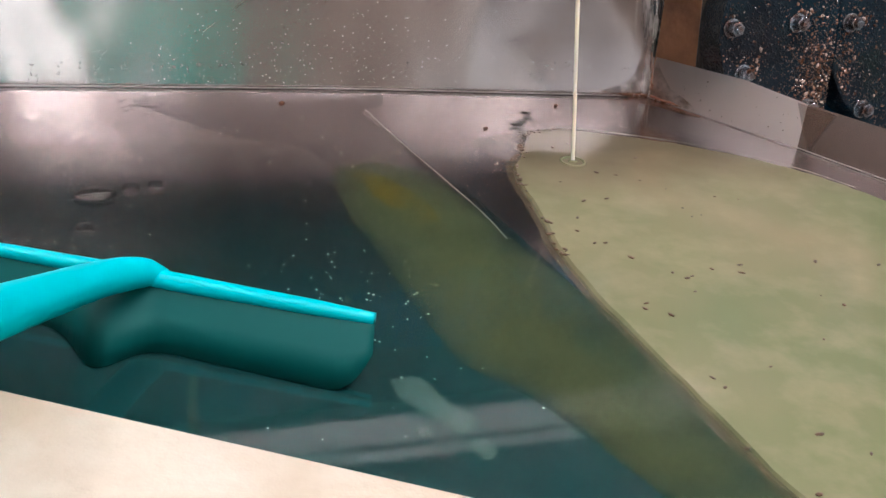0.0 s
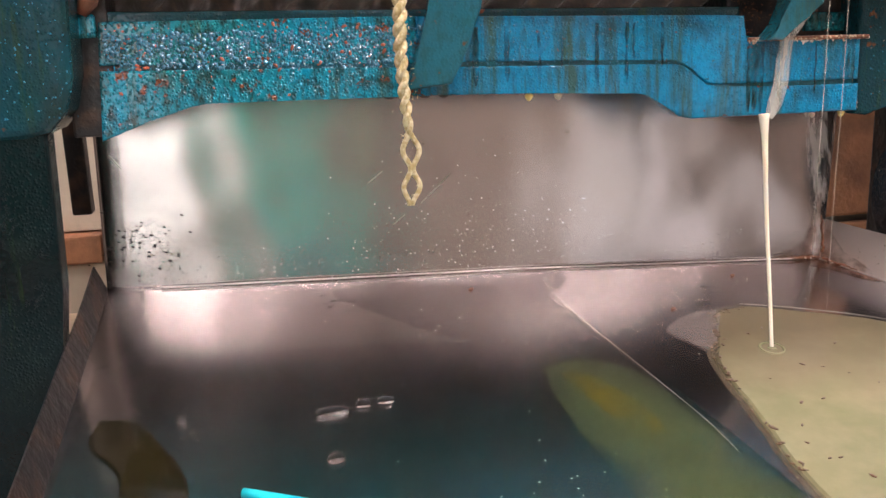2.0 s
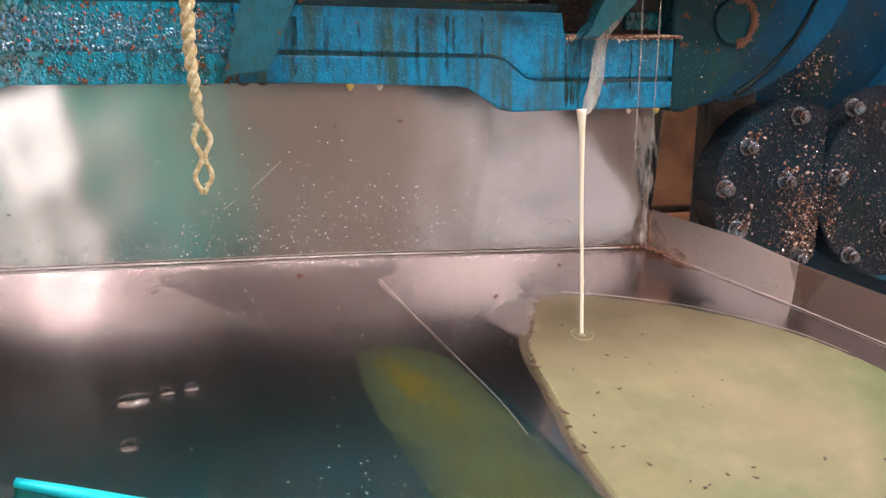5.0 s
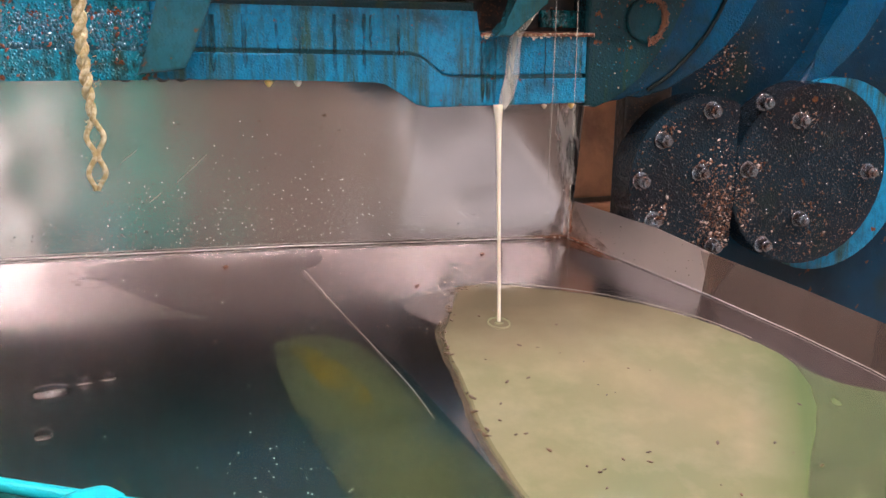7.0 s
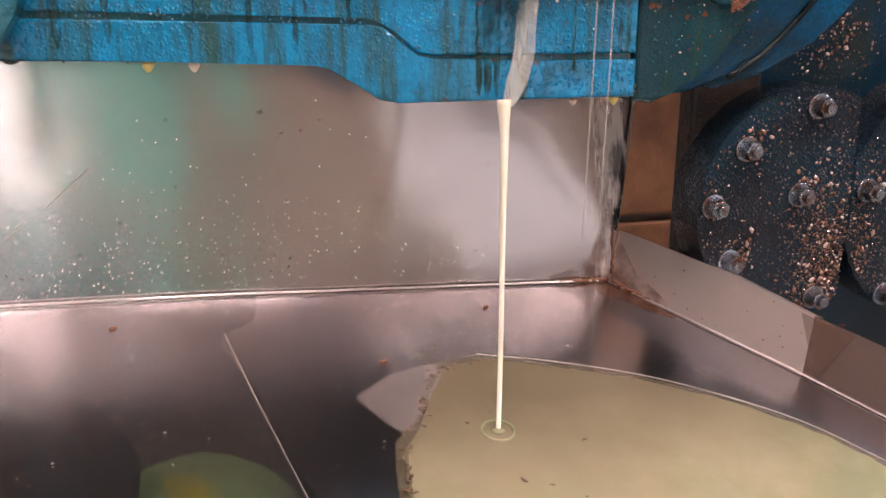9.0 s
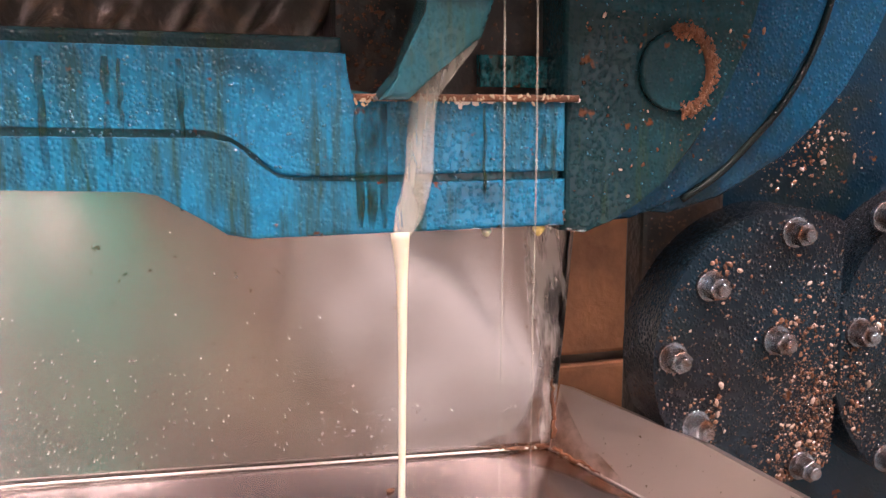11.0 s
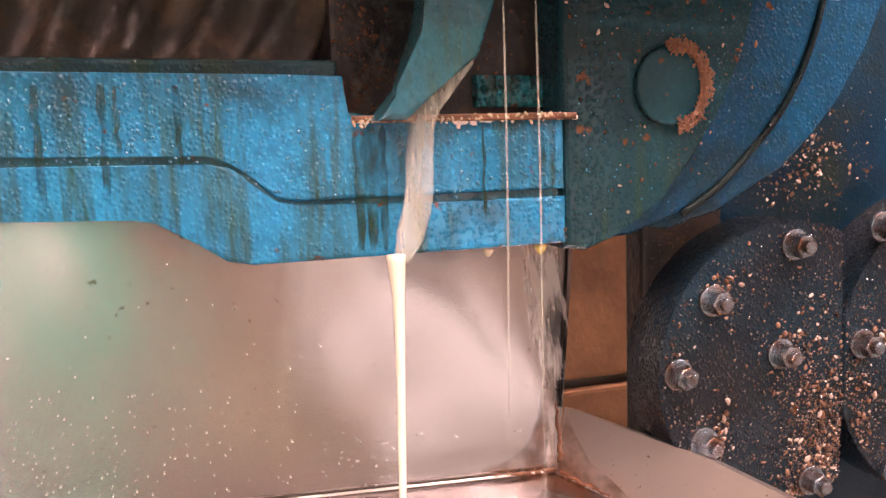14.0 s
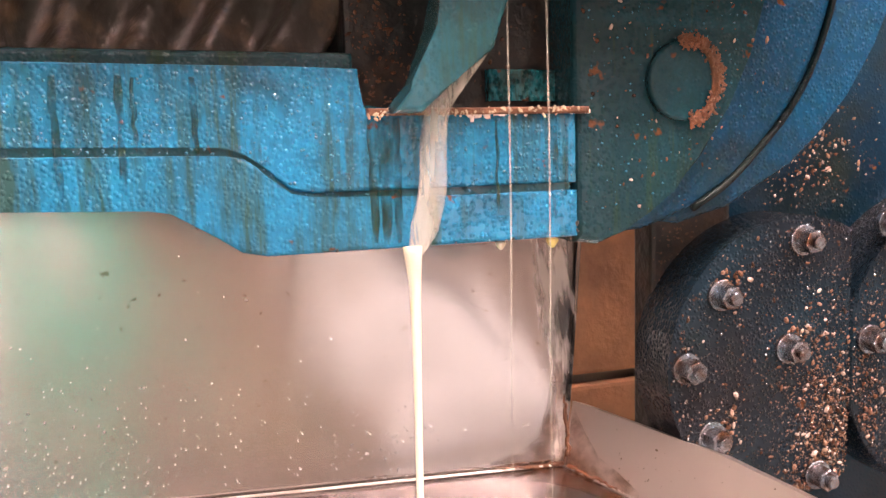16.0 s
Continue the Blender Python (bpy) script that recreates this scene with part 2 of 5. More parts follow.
bsdf(STREAM)["Subsurface Radius"].default_value = (0.004, 0.003, 0.002)
FLOW = material("milky_juice_flow", (0.80, 0.78, 0.70), 0.12)
link(FLOW, grey(FLOW, noise_of(FLOW, 90.0, 4, (1, 1, 0.15)), 0.35, 0.70, 0.08, 0.40), bsdf(FLOW)["Alpha"])
DRIP = material("yellow_juice_drip", (0.75, 0.60, 0.22), 0.1)
CYAN = material("cyan_plastic", (0.0, 0.56, 0.66), 0.38)
link(CYAN, bump(CYAN, noise_of(CYAN, 300.0, 2), 0.08, 0.001), bsdf(CYAN)["Normal"])
GRIP = material("pale_green_rubber_grip", (0.22, 0.52, 0.46), 0.6)
# teal darkened to hold the shade and reflection under the crossbar
BLADE = material("shaded_squeegee_blade", (0.0, 0.075, 0.072), 0.6)
bsdf(BLADE)["Specular IOR Level"].default_value = 0.2


def cotton():
    m = material("cream_cotton_string", (0.66, 0.58, 0.36), 0.9)
    tone = mix(m, grey(m, noise_of(m, 220.0, 4), 0.4, 0.65), (0.44, 0.35, 0.16), (0.74, 0.68, 0.46))
    link(m, tone, bsdf(m)["Base Color"])
    link(m, bump(m, noise_of(m, 700.0, 3, (1, 1, 0.3)), 0.8, 0.002), bsdf(m)["Normal"])
    return m


COTTON = cotton()


def mottled(name, a, b, scale, rough=0.8, metal=0.0):
    m = material(name, a, rough, metal)
    link(m, mix(m, grey(m, noise_of(m, scale, 5), 0.35, 0.68), a, b), bsdf(m)["Base Color"])
    link(m, bump(m, noise_of(m, scale * 6, 4), 0.3, 0.004), bsdf(m)["Normal"])
    return m


CLAY = mottled("orange_clay_brick", (0.52, 0.25, 0.13), (0.27, 0.13, 0.075), 22.0)
PLASTER = mottled("room_plaster", (0.29, 0.235, 0.205), (0.16, 0.13, 0.112), 1.6)
CONCRETE = mottled("shop_floor_concrete", (0.28, 0.27, 0.24), (0.20, 0.19, 0.17), 4.0)
CEIL = mottled("ceiling_boards", (0.64, 0.56, 0.545), (0.46, 0.40, 0.385), 1.6)
CREAM = mottled("worn_cream_rim", (0.74, 0.67, 0.57), (0.60, 0.50, 0.38), 14.0, 0.4)
TEALBOARD = mottled("teal_painted_board", (0.02, 0.62, 0.50), (0.03, 0.50, 0.42), 3.0, 0.5)
BAGASSE = material("cane_fibre_crumbs", (0.2, 0.1, 0.06), 0.25)
piece = BAGASSE.node_tree.nodes.new("ShaderNodeNewGeometry")
link(BAGASSE, ramp(BAGASSE, piece.outputs["Random Per Island"], [(0.0, (0.03, 0.014, 0.009)), (0.45, (0.12, 0.050, 0.028)), (0.8, (0.27, 0.145, 0.095)), (1.0, (0.58, 0.46, 0.40))]), bsdf(BAGASSE)["Base Color"])
bsdf(BAGASSE)["Coat Weight"].default_value = 0.8
RUST = mottled("rusty_iron", (0.22, 0.085, 0.04), (0.08, 0.032, 0.018), 120.0, 0.5)
BOLT = mottled("worn_bolt_steel", (0.27, 0.35, 0.42), (0.16, 0.07, 0.035), 110.0, 0.2, 0.85)
SPECK = mottled("dark_cane_speck", (0.10, 0.05, 0.02), (0.03, 0.02, 0.012), 80.0, 0.6)

# ---------------------------------------------------------------- mesh tools


def part(name, bm, mat, parent=None, label="", smooth=False):
    bmesh.ops.recalc_face_normals(bm, faces=bm.faces[:])
    me = bpy.data.meshes.new(name)
    bm.to_mesh(me)
    bm.free()
    me.materials.append(mat)
    if smooth:
        for p in me.polygons:
            p.use_smooth = True
    ob = new(name, me)
    if parent is not None:
        ob.parent = parent
    if label:
        tagged(ob, label)
    return ob


def thing(name, label, category, at=(0, 0, 0), group="", kind=""):
    e = new(name)
    e.empty_display_size = 0.02
    e.location = at
    return tagged(e, label, category, group, kind)


def box(lo, hi, bevel=0.0, bm=None):
    bm = bm or bmesh.new()
    c = [(a + b) / 2 for a, b in zip(lo, hi)]
    s = [b - a for a, b in zip(lo, hi)]
    r = bmesh.ops.create_cube(bm, size=1.0, matrix=Matrix.LocRotScale(c, None, s))
    if bevel:
        es = list({e for v in r["verts"] for e in v.link_edges})
        bmesh.ops.bevel(bm, geom=es, offset=bevel, segments=2, affect="EDGES", profile=0.6)
    return bm


def prism(outline, y0, y1, bevel=0.0, axis="y", bm=None):
    """An outline in x and z, pushed from y0 (front) to y1."""
    bm = bm or bmesh.new()
    put = (lambda a, b, d: (a, d, b)) if axis == "y" else (lambda a, b, d: (a, b, d))
    front = [bm.verts.new(put(a, b, y0)) for a, b in outline]
    back = [bm.verts.new(put(a, b, y1)) for a, b in outline]
    f = bm.faces.new(front)
    bm.faces.new(back[::-1])
    n = len(outline)
    for i in range(n):
        bm.faces.new((front[i], back[i], back[(i + 1) % n], front[(i + 1) % n]))
    if bevel:
        bmesh.ops.bevel(bm, geom=list(f.edges), offset=bevel, segments=3, affect="EDGES", profile=0.5, clamp_overlap=True)
    return bm


def curve_through(points, steps=6):
    """A smooth line through the points (Catmull-Rom)."""
    ps = [Vector(p) for p in points]
    ps = [ps[0] * 2 - ps[1]] + ps + [ps[-1] * 2 - ps[-2]]
    out = []
    for a, b, c, d in zip(ps, ps[1:], ps[2:], ps[3:]):
        for i in range(steps):
            t = i / steps
            out.append(0.5 * ((2 * b) + (c - a) * t + (2 * a - 5 * b + 4 * c - d) * t * t + (3 * b - a - 3 * c + d) * t ** 3))
    return out + [ps[-2]]


def tube(points, radii, sides=10, bm=None, flat=(1.0, 1.0)):
    bm = bm or bmesh.new()
    ps = [Vector(p) for p in points]
    n = len(ps)
    rad = [radii] * n if isinstance(radii, (int, float)) else [np.interp(i / (n - 1), np.linspace(0, 1, len(radii)), radii) for i in range(n)]
    rings, side = [], None
    for i, p in enumerate(ps):
        d = (ps[min(i + 1, n - 1)] - ps[max(i - 1, 0)]).normalized()
        side = d.orthogonal() if side is None else side - d * side.dot(d)
        side.normalize()
        up = d.cross(side)
        rings.append([bm.verts.new(p + (side * math.cos(a) * flat[0] + up * math.sin(a) * flat[1]) * rad[i]) for a in np.linspace(0, 2 * math.pi, sides, endpoint=False)])
    for r, s in zip(rings, rings[1:]):
        for k in range(sides):
            bm.faces.new((r[k], r[(k + 1) % sides], s[(k + 1) % sides], s[k]))
    bm.faces.new(rings[0][::-1])
    bm.faces.new(rings[-1])
    return bm


def arc(cx, cz, r, a0, a1, n=24):
    return [(cx + r * math.cos(radians(a)), cz + r * math.sin(radians(a))) for a in np.linspace(a0, a1, n)]


G = (1 + 5 ** 0.5) / 2
ICO_V = np.array([(-1, G, 0), (1, G, 0), (-1, -G, 0), (1, -G, 0), (0, -1, G), (0, 1, G), (0, -1, -G), (0, 1, -G), (G, 0, -1), (G, 0, 1), (-G, 0, -1), (-G, 0, 1)]) / math.hypot(1, G)
ICO_F = np.array([(0, 11, 5), (0, 5, 1), (0, 1, 7), (0, 7, 10), (0, 10, 11), (1, 5, 9), (5, 11, 4), (11, 10, 2), (10, 7, 6), (7, 1, 8), (3, 9, 4), (3, 4, 2), (3, 2, 6), (3, 6, 8), (3, 8, 9), (4, 9, 5), (2, 4, 11), (6, 2, 10), (8, 6, 7), (9, 8, 1)])


def grains(name, spots, mat, rng, label="", category="", parent=None, flat=0.7, long=2.2, smooth=False, rough=0.25):
    """Many small lumps: spots of x, y, z and radius; each squeezed in y and turned at random."""
    vs, fs = [], []
    for k, (x, y, z, r) in enumerate(spots):
        a = rng.uniform(0, math.pi)
        w = ICO_V * np.array([rng.uniform(1, long), 1, 1]) * (1 + rough * (np.array([rng.random() for _ in range(12)])[:, None] - 0.5))
        c, d = math.cos(a), math.sin(a)
        q = np.stack([w[:, 0] * c - w[:, 2] * d, w[:, 1] * flat, w[:, 0] * d + w[:, 2] * c], 1) * r + (x, y, z)
        vs.append(q)
        fs.append(ICO_F + 12 * k)
    me = bpy.data.meshes.new(name)
    me.from_pydata(np.concatenate(vs).tolist(), [], np.concatenate(fs).tolist())
    me.materials.append(mat)
    if smooth:
        for p in me.polygons:
            p.use_smooth = True
    ob = new(name, me)
    if parent is not None:
        ob.parent = parent
    return tagged(ob, label, category, kind="stuff")


# the tray's floor slopes up to the back and a little down to one side
def floor_z(x, y):
    # back edge lifted so the seam fits the camera's view
    fold = min(1.0, max(0.0, (y - 0.90) / 0.09)) ** 2
    return 0.545 + 0.16 * (y - 0.99) - 0.03 * (x - 0.1) + 0.0048 * fold * min(1.0, max(0.0, (0.46 - x) / 0.3))


def on_floor(outline, lift, thick=0.0, wave=0.0, steps=5, skirt=0.003):
    """A thin closed sheet lying on the sloping floor, with a smooth outline."""
    bm = bmesh.new()
    line = curve_through([(x, y, 0) for x, y in outline] + [(*outline[0], 0)], steps)[:-1]
    rng = random.Random(len(outline))
    cx, cy = sum(p.x for p in line) / len(line), sum(p.y for p in line) / len(line)
    pts = []
    for p in line:
        dx, dy = p.x - cx, p.y - cy
        k = 1 + wave * (rng.random() - 0.5)
        pts.append((cx + dx * k, cy + dy * k))
    top = [bm.verts.new((x, y, floor_z(x, y) + lift)) for x, y in pts]
    low = [bm.verts.new((cx + (x - cx) * 1.0 + (x - cx) / max(0.02, math.hypot(x - cx, y - cy)) * skirt, y + (y - cy) / max(0.02, math.hypot(x - cx, y - cy)) * skirt, 0)) for x, y in pts]
    for v in low:
        v.co.z = floor_z(v.co.x, v.co.y) + 0.0004
    bmesh.ops.triangle_fill(bm, use_beauty=True, edges=[bm.edges.new((top[i], top[(i + 1) % len(top)])) for i in range(len(top))])
    for i in range(len(top)):
        j = (i + 1) % len(top)
        bm.faces.new((top[i], low[i], low[j], top[j]))
    return bm


# ---------------------------------------------------------------- the room


def room():
    def wall(name, lo, hi, mat, label):
        return tagged(part(name, box(lo, hi), mat), label, "wall", kind="structure")

    tagged(part("floor", box((-2.6, -2.0, -0.1), (2.8, 2.4, 0.0)), CONCRETE), "worn grey concrete shop floor", "floor", kind="structure")
    # ceiling out of view, made pale so the tray reflects more light
    tagged(part("ceiling", box((-2.6, -2.0, 2.5), (2.8, 2.4, 2.6)), CEIL), "plain pale ceiling boards out of view, toned to brighten the tray", "ceiling", kind="structure")
    wall("wall_north", (-2.6, 2.3, 0), (2.8, 2.4, 2.5), PLASTER, "plain plastered wall behind the machine")
    wall("wall_west", (-2.7, -2.0, 0), (-2.6, 2.4, 2.5), PLASTER, "plain plastered side wall")
    wall("wall_east", (2.8, -2.0, 0), (2.9, 2.4, 2.5), PLASTER, "plain plastered side wall")
    # the wall behind the viewer, with a street opening and two shutter slits
    holes = [("wall_south_1", (-2.6, 0), (-0.805, 2.5)), ("wall_south_2", (-0.735, 0), (-0.66, 2.5)), ("wall_south_3", (-0.54, 0), (1.15, 2.5)), ("wall_south_4", (1.95, 0), (2.8, 2.5)),
             ("wall_south_5", (1.15, 0), (1.95, 0.08)), ("wall_south_6", (1.15, 1.02), (1.95, 2.5)), ("wall_south_7", (-0.805, 0), (-0.735, 0.42)), ("wall_south_8", (-0.805, 1.48), (-0.735, 2.5)),
             ("wall_south_9", (-0.66, 0), (-0.54, 0.28)), ("wall_south_10", (-0.66, 1.62), (-0.54, 2.5))]
    for name, (x0, z0), (x1, z1) in holes:
        wall(name, (x0, -2.1, z0), (x1, -2.0, z1), PLASTER, "plain wall round the shop opening")
    # unseen blocker, added to cut the opening's reflection along a diagonal
    tagged(part("awning", prism([(1.24, 1.04), (1.24, 0.66), (1.90, 0.19), (1.97, 0.19), (1.97, 1.04)], -1.99, -1.97), GRIME_AND_SHADE), "unseen dark slanting edge added across the shop opening", "awning")
    # boards out of view, put where the sheet should reflect teal
    for x0, z0, x1, z1 in ((-0.44, 0.78, -0.08, 1.30), (-0.20, 0.20, 0.12, 0.76), (-1.25, 0.10, -0.84, 0.75)):
        tagged(part("wall_board", box((x0, -1.995, z0), (x1, -1.975, z1), 0.004), TEALBOARD), "teal board out of view, assumed from teal reflections in the sheet", "board")
    tagged(part("ground", box((-60, -60, -0.3), (60, 60, -0.1)), CONCRETE), "grey street ground outside the shop", "ground", kind="structure")



def tube_lamp(x, y, turn, length):
    t = thing("tube_lamp", "unseen white tube lamp assumed under the ceiling", "lamp", (x, y, 2.5), "ceiling tubes")
    t.rotation_euler = (0, 0, radians(turn))
    part("batten", box((-length / 2, -0.03, -0.05), (length / 2, 0.03, 0.0), 0.004), PLASTER, t)
    part("tube", tube([(-length / 2, 0, -0.11), (length / 2, 0, -0.11)], 0.016, 12), GLOW, t, "glowing white tube", True)
    for k in (-1, 1):
        part("holder", box((k * length / 2 - 0.012, -0.02, -0.13), (k * length / 2 + 0.012, 0.02, -0.05), 0.003), PLASTER, t)


GLOW = material("fluorescent_glow", (1, 1, 1), 0.5)
bsdf(GLOW)["Emission Color"].default_value = (1.0, 0.905, 0.875, 1)
bsdf(GLOW)["Emission Strength"].default_value = TUBE_GLOW
room()
tube_lamp(-0.43, -0.75, 90, 1.2)
# tubes out of view, added to brighten panel, tray, pier and ledge
tube_lamp(0.45, -0.15, 0, 1.2)
tube_lamp(1.90, 0.05, 0, 1.2)
tube_lamp(1.35, -1.20, 0, 0.6)
tube_lamp(1.55, 0.50, 0, 0.9)
tube_lamp(-1.30, 0.80, 90, 0.9)

# ---------------------------------------------------------------- steel tray

SEAM_L, SEAM_R = (-0.249, 0.992), (0.477, 0.988)
RIGHT = [(0.477, 0.988), (0.528, 0.896), (0.560, 0.838), (0.605, 0.745), (0.632, 0.676), (0.6435, 0.632), (0.600, 0.585), (0.520, 0.505), (0.460, 0.420), (0.420, 0.330), (0.400, 0.268)]
FRONT_L, FRONT_R = (-0.262, 0.600), (0.400, 0.268)


def tray():
    t = thing("steel_tray", "wet stainless steel juice tray under the cane crusher", "tray", (0.1, 0.7, 0.45))
    inv = Matrix.Translation((-0.1, -0.7, -0.45))

    def add(name, bm, mat, label="", smooth=False):
        bmesh.ops.transform(bm, matrix=inv, verts=bm.verts[:])
        return part(name, bm, mat, t, label, smooth)

    # floor
    bm = bmesh.new()
    nx, ny = 40, 40
    grid = []
    for j in range(ny + 1):
        v = j / ny
        row = []
        for i in range(nx + 1):
            u = i / nx
            yb = SEAM_L[1] + (SEAM_R[1] - SEAM_L[1]) * u
            yf = FRONT_L[1] + (FRONT_R[1] - FRONT_L[1]) * u
            y = yf + (yb - yf) * v
            xr = np.interp(y, [p[1] for p in RIGHT[::-1]], [p[0] for p in RIGHT[::-1]])
            xl = np.interp(y, [0.5, 0.99], [-0.242, -0.249])
            x = xl + (xr - xl) * u
            row.append(bm.verts.new((x, y, floor_z(x, y))))
        grid.append(row)
    for a, b in zip(grid, grid[1:]):
        for i in range(nx):
            bm.faces.new((a[i], a[i + 1], b[i + 1], b[i]))
    fl = add("tray_floor", bm, FLOOR)
    sol = fl.modifiers.new("sheet", "SOLIDIFY")
    sol.thickness, sol.offset = 0.0015, -1
    # back sheet, leaning away a little
    def lean(x, z):
        # bent back past a line from the corner up and inward, to reflect dark
        s = (x - 0.389) * 0.74 + (z - 0.676) * 0.675
        bend = 0.15 * 0.006 * math.log(1 + math.exp(max(-40.0, min(40.0, s / 0.006))))
        # shallow dents near the far end
        w = math.exp(-((x + 0.14) / 0.07) ** 2)
        dent = w * 0.00022 * (math.sin(x * 95 + z * 22) + 0.7 * math.sin(x * 40 - z * 75 + 1.0))
        # a low swelling past the middle, added to hold the bright reflection's edge
        swell = 0.0020 * math.sin(math.pi * min(1.0, max(0.0, (x - 0.27) / 0.20))) ** 2 * min(1.0, max(0.0, (z - 0.55) / 0.05))
        return (x, 0.990 + 0.06 * (z - 0.545) + bend + dent + swell, z)

    bm = bmesh.new()
    cols, rows_ = 120, 48
    g = []
    for j in range(rows_ + 1):
        v = j / rows_
        r = []
        for i in range(cols + 1):
            u = i / cols
            xl, xr = -0.249 + 0.004 * v, 0.477 + 0.046 * v
            z0 = floor_z(xl + (xr - xl) * u, 0.99) - 0.001
            z1 = 0.80
            x, z = xl + (xr - xl) * u, z0 + (z1 - z0) * v
            r.append(bm.verts.new(lean(x, z)))
        g.append(r)
    for a, b in zip(g, g[1:]):
        for i in range(cols):
            bm.faces.new((a[i], a[i + 1], b[i + 1], b[i]))
    sh = add("back_sheet", bm, SHEET, "brushed steel sheet with scratches and splashes", True)
    sol = sh.modifiers.new("sheet", "SOLIDIFY")
    sol.thickness, sol.offset = 0.0015, 1
    # folded lip along the seam, a thin bright line
    pts = [(x, 0.9885 - 0.0015, floor_z(x, 0.99) + 0.0012) for x in np.linspace(-0.20, 0.470, 24)]
    add("seam_bead", tube(pts, 0.0009, 6), RIM, "thin bright folded seam")
    pts = [(x + 0.0, y, floor_z(x, y) + 0.001) for x, y in RIGHT[:6]]
    pts = [(x - 0.002, y - 0.002, z) for x, y, z in pts]
    add("seam_bead", tube(pts, [0.0008, 0.0008, 0.0006, 0.0004, 0.0003], 6), RIM, "thin bright folded seam")
    # side wall with a sloping top edge
    bm = bmesh.new()
    tops = [0.042, 0.046, 0.041, 0.042, 0.043, 0.045, 0.040, 0.036, 0.034, 0.030, 0.024]
    inner = [bm.verts.new((x, y, floor_z(x, y) - 0.001)) for x, y in RIGHT]
    def outward(k):
        return -1.0 if k > 5 else 1.0

    upper = [bm.verts.new((x + 0.011, y + 0.009 * outward(k), floor_z(x, y) + h - 0.002)) for k, ((x, y), h) in enumerate(zip(RIGHT, tops))]
    lip = [bm.verts.new((x + 0.024, y + 0.016 * outward(k), floor_z(x, y) + h - 0.008)) for k, ((x, y), h) in enumerate(zip(RIGHT, tops))]
    # two sheets that meet past the corner: pale and dark tones stand for reflections
    rims = [[v.co.copy() for v in line] for line in (inner, upper, lip)]
    bm.free()
    for first, last, mat, label in ((0, 2, SIDE, "steel side wall with a folded lip, pale for bright reflections"), (2, len(RIGHT) - 1, SIDE_DARK, "steel side wall with a folded lip, darkened for dark reflections")):
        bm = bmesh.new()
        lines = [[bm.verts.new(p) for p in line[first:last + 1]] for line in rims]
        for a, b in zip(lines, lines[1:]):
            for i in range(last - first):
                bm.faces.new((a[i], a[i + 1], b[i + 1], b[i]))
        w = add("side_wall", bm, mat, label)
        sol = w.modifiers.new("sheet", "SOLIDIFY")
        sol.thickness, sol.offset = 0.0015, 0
    # low wall on the other side; its black stands for dark reflections in steel
    bm = bmesh.new()
    ys = np.linspace(0.56, 0.992, 12)
    a = [bm.verts.new((np.interp(y, [0.5, 0.99], [-0.242, -0.249]), y, floor_z(-0.245, y) - 0.001)) for y in ys]
    b = [bm.verts.new((v.co.x - 0.010, v.co.y, v.co.z + 0.024)) for v in a]
    for i in range(len(ys) - 1):
        bm.faces.new((a[i], a[i + 1], b[i + 1], b[i]))
    w = add("side_wall", bm, GRIME_AND_SHADE, "side wall coloured black for the dark its steel reflects")
    sol = w.modifiers.new("sheet", "SOLIDIFY")
    sol.thickness, sol.offset = 0.0015, 0
    # front rim: a wall and a wide bright flange
    bm = bmesh.new()
    n = 20
    d = Vector((FRONT_R[0] - FRONT_L[0], FRONT_R[1] - FRONT_L[1])).normalized()
    out = Vector((d.y, -d.x))
    a, b, c, e = [], [], [], []
    for i in range(n + 1):
        x = FRONT_L[0] + (FRONT_R[0] - FRONT_L[0]) * i / n
        y = FRONT_L[1] + (FRONT_R[1] - FRONT_L[1]) * i / n
        z = floor_z(x, y)
        a.append(bm.verts.new((x, y, z - 0.001)))
        b.append(bm.verts.new((x + out.x * 0.003, y + out.y * 0.003, z + 0.020)))
        c.append(bm.verts.new((x + out.x * 0.066, y + out.y * 0.066, z + 0.016)))
        e.append(bm.verts.new((x + out.x * 0.066, y + out.y * 0.066, z - 0.02)))
    for r, s in ((a, b), (b, c), (c, e)):
        for i in range(n):
            bm.faces.new((r[i], r[i + 1], s[i + 1], s[i]))
    w = add("front_rim", bm, CREAM, "cream worn front rim with brown scratches")
    sol = w.modifiers.new("sheet", "SOLIDIFY")
    sol.thickness, sol.offset = 0.0015, -1
    # legs
    for x, y in ((-0.24, 0.97), (0.46, 0.97), (-0.22, 0.62), (0.41, 0.30)):
        add("leg", box((x - 0.012, y - 0.012, 0.0), (x + 0.012, y + 0.012, floor_z(x, y) - 0.003), 0.002), FLOOR)
    return t


tray()

# ---------------------------------------------------------------- juice

PUDDLE = [(0.300, 0.872), (0.335, 0.880), (0.385, 0.864), (0.443, 0.838), (0.492, 0.803), (0.523, 0.772), (0.546, 0.735), (0.560, 0.690),
          (0.535, 0.630), (0.470, 0.558), (0.410, 0.480), (0.360, 0.400), (0.315, 0.352), (0.290, 0.372), (0.272, 0.413), (0.264, 0.480), (0.254, 0.560), (0.250, 0.640), (0.257, 0.715), (0.262, 0.785), (0.284, 0.830)]
GREEN_END = [(0.555, 0.705), (0.580, 0.660), (0.622, 0.622), (0.570, 0.565), (0.500, 0.495), (0.440, 0.415), (0.400, 0.345), (0.345, 0.340), (0.352, 0.410), (0.400, 0.485), (0.460, 0.563), (0.525, 0.635)]
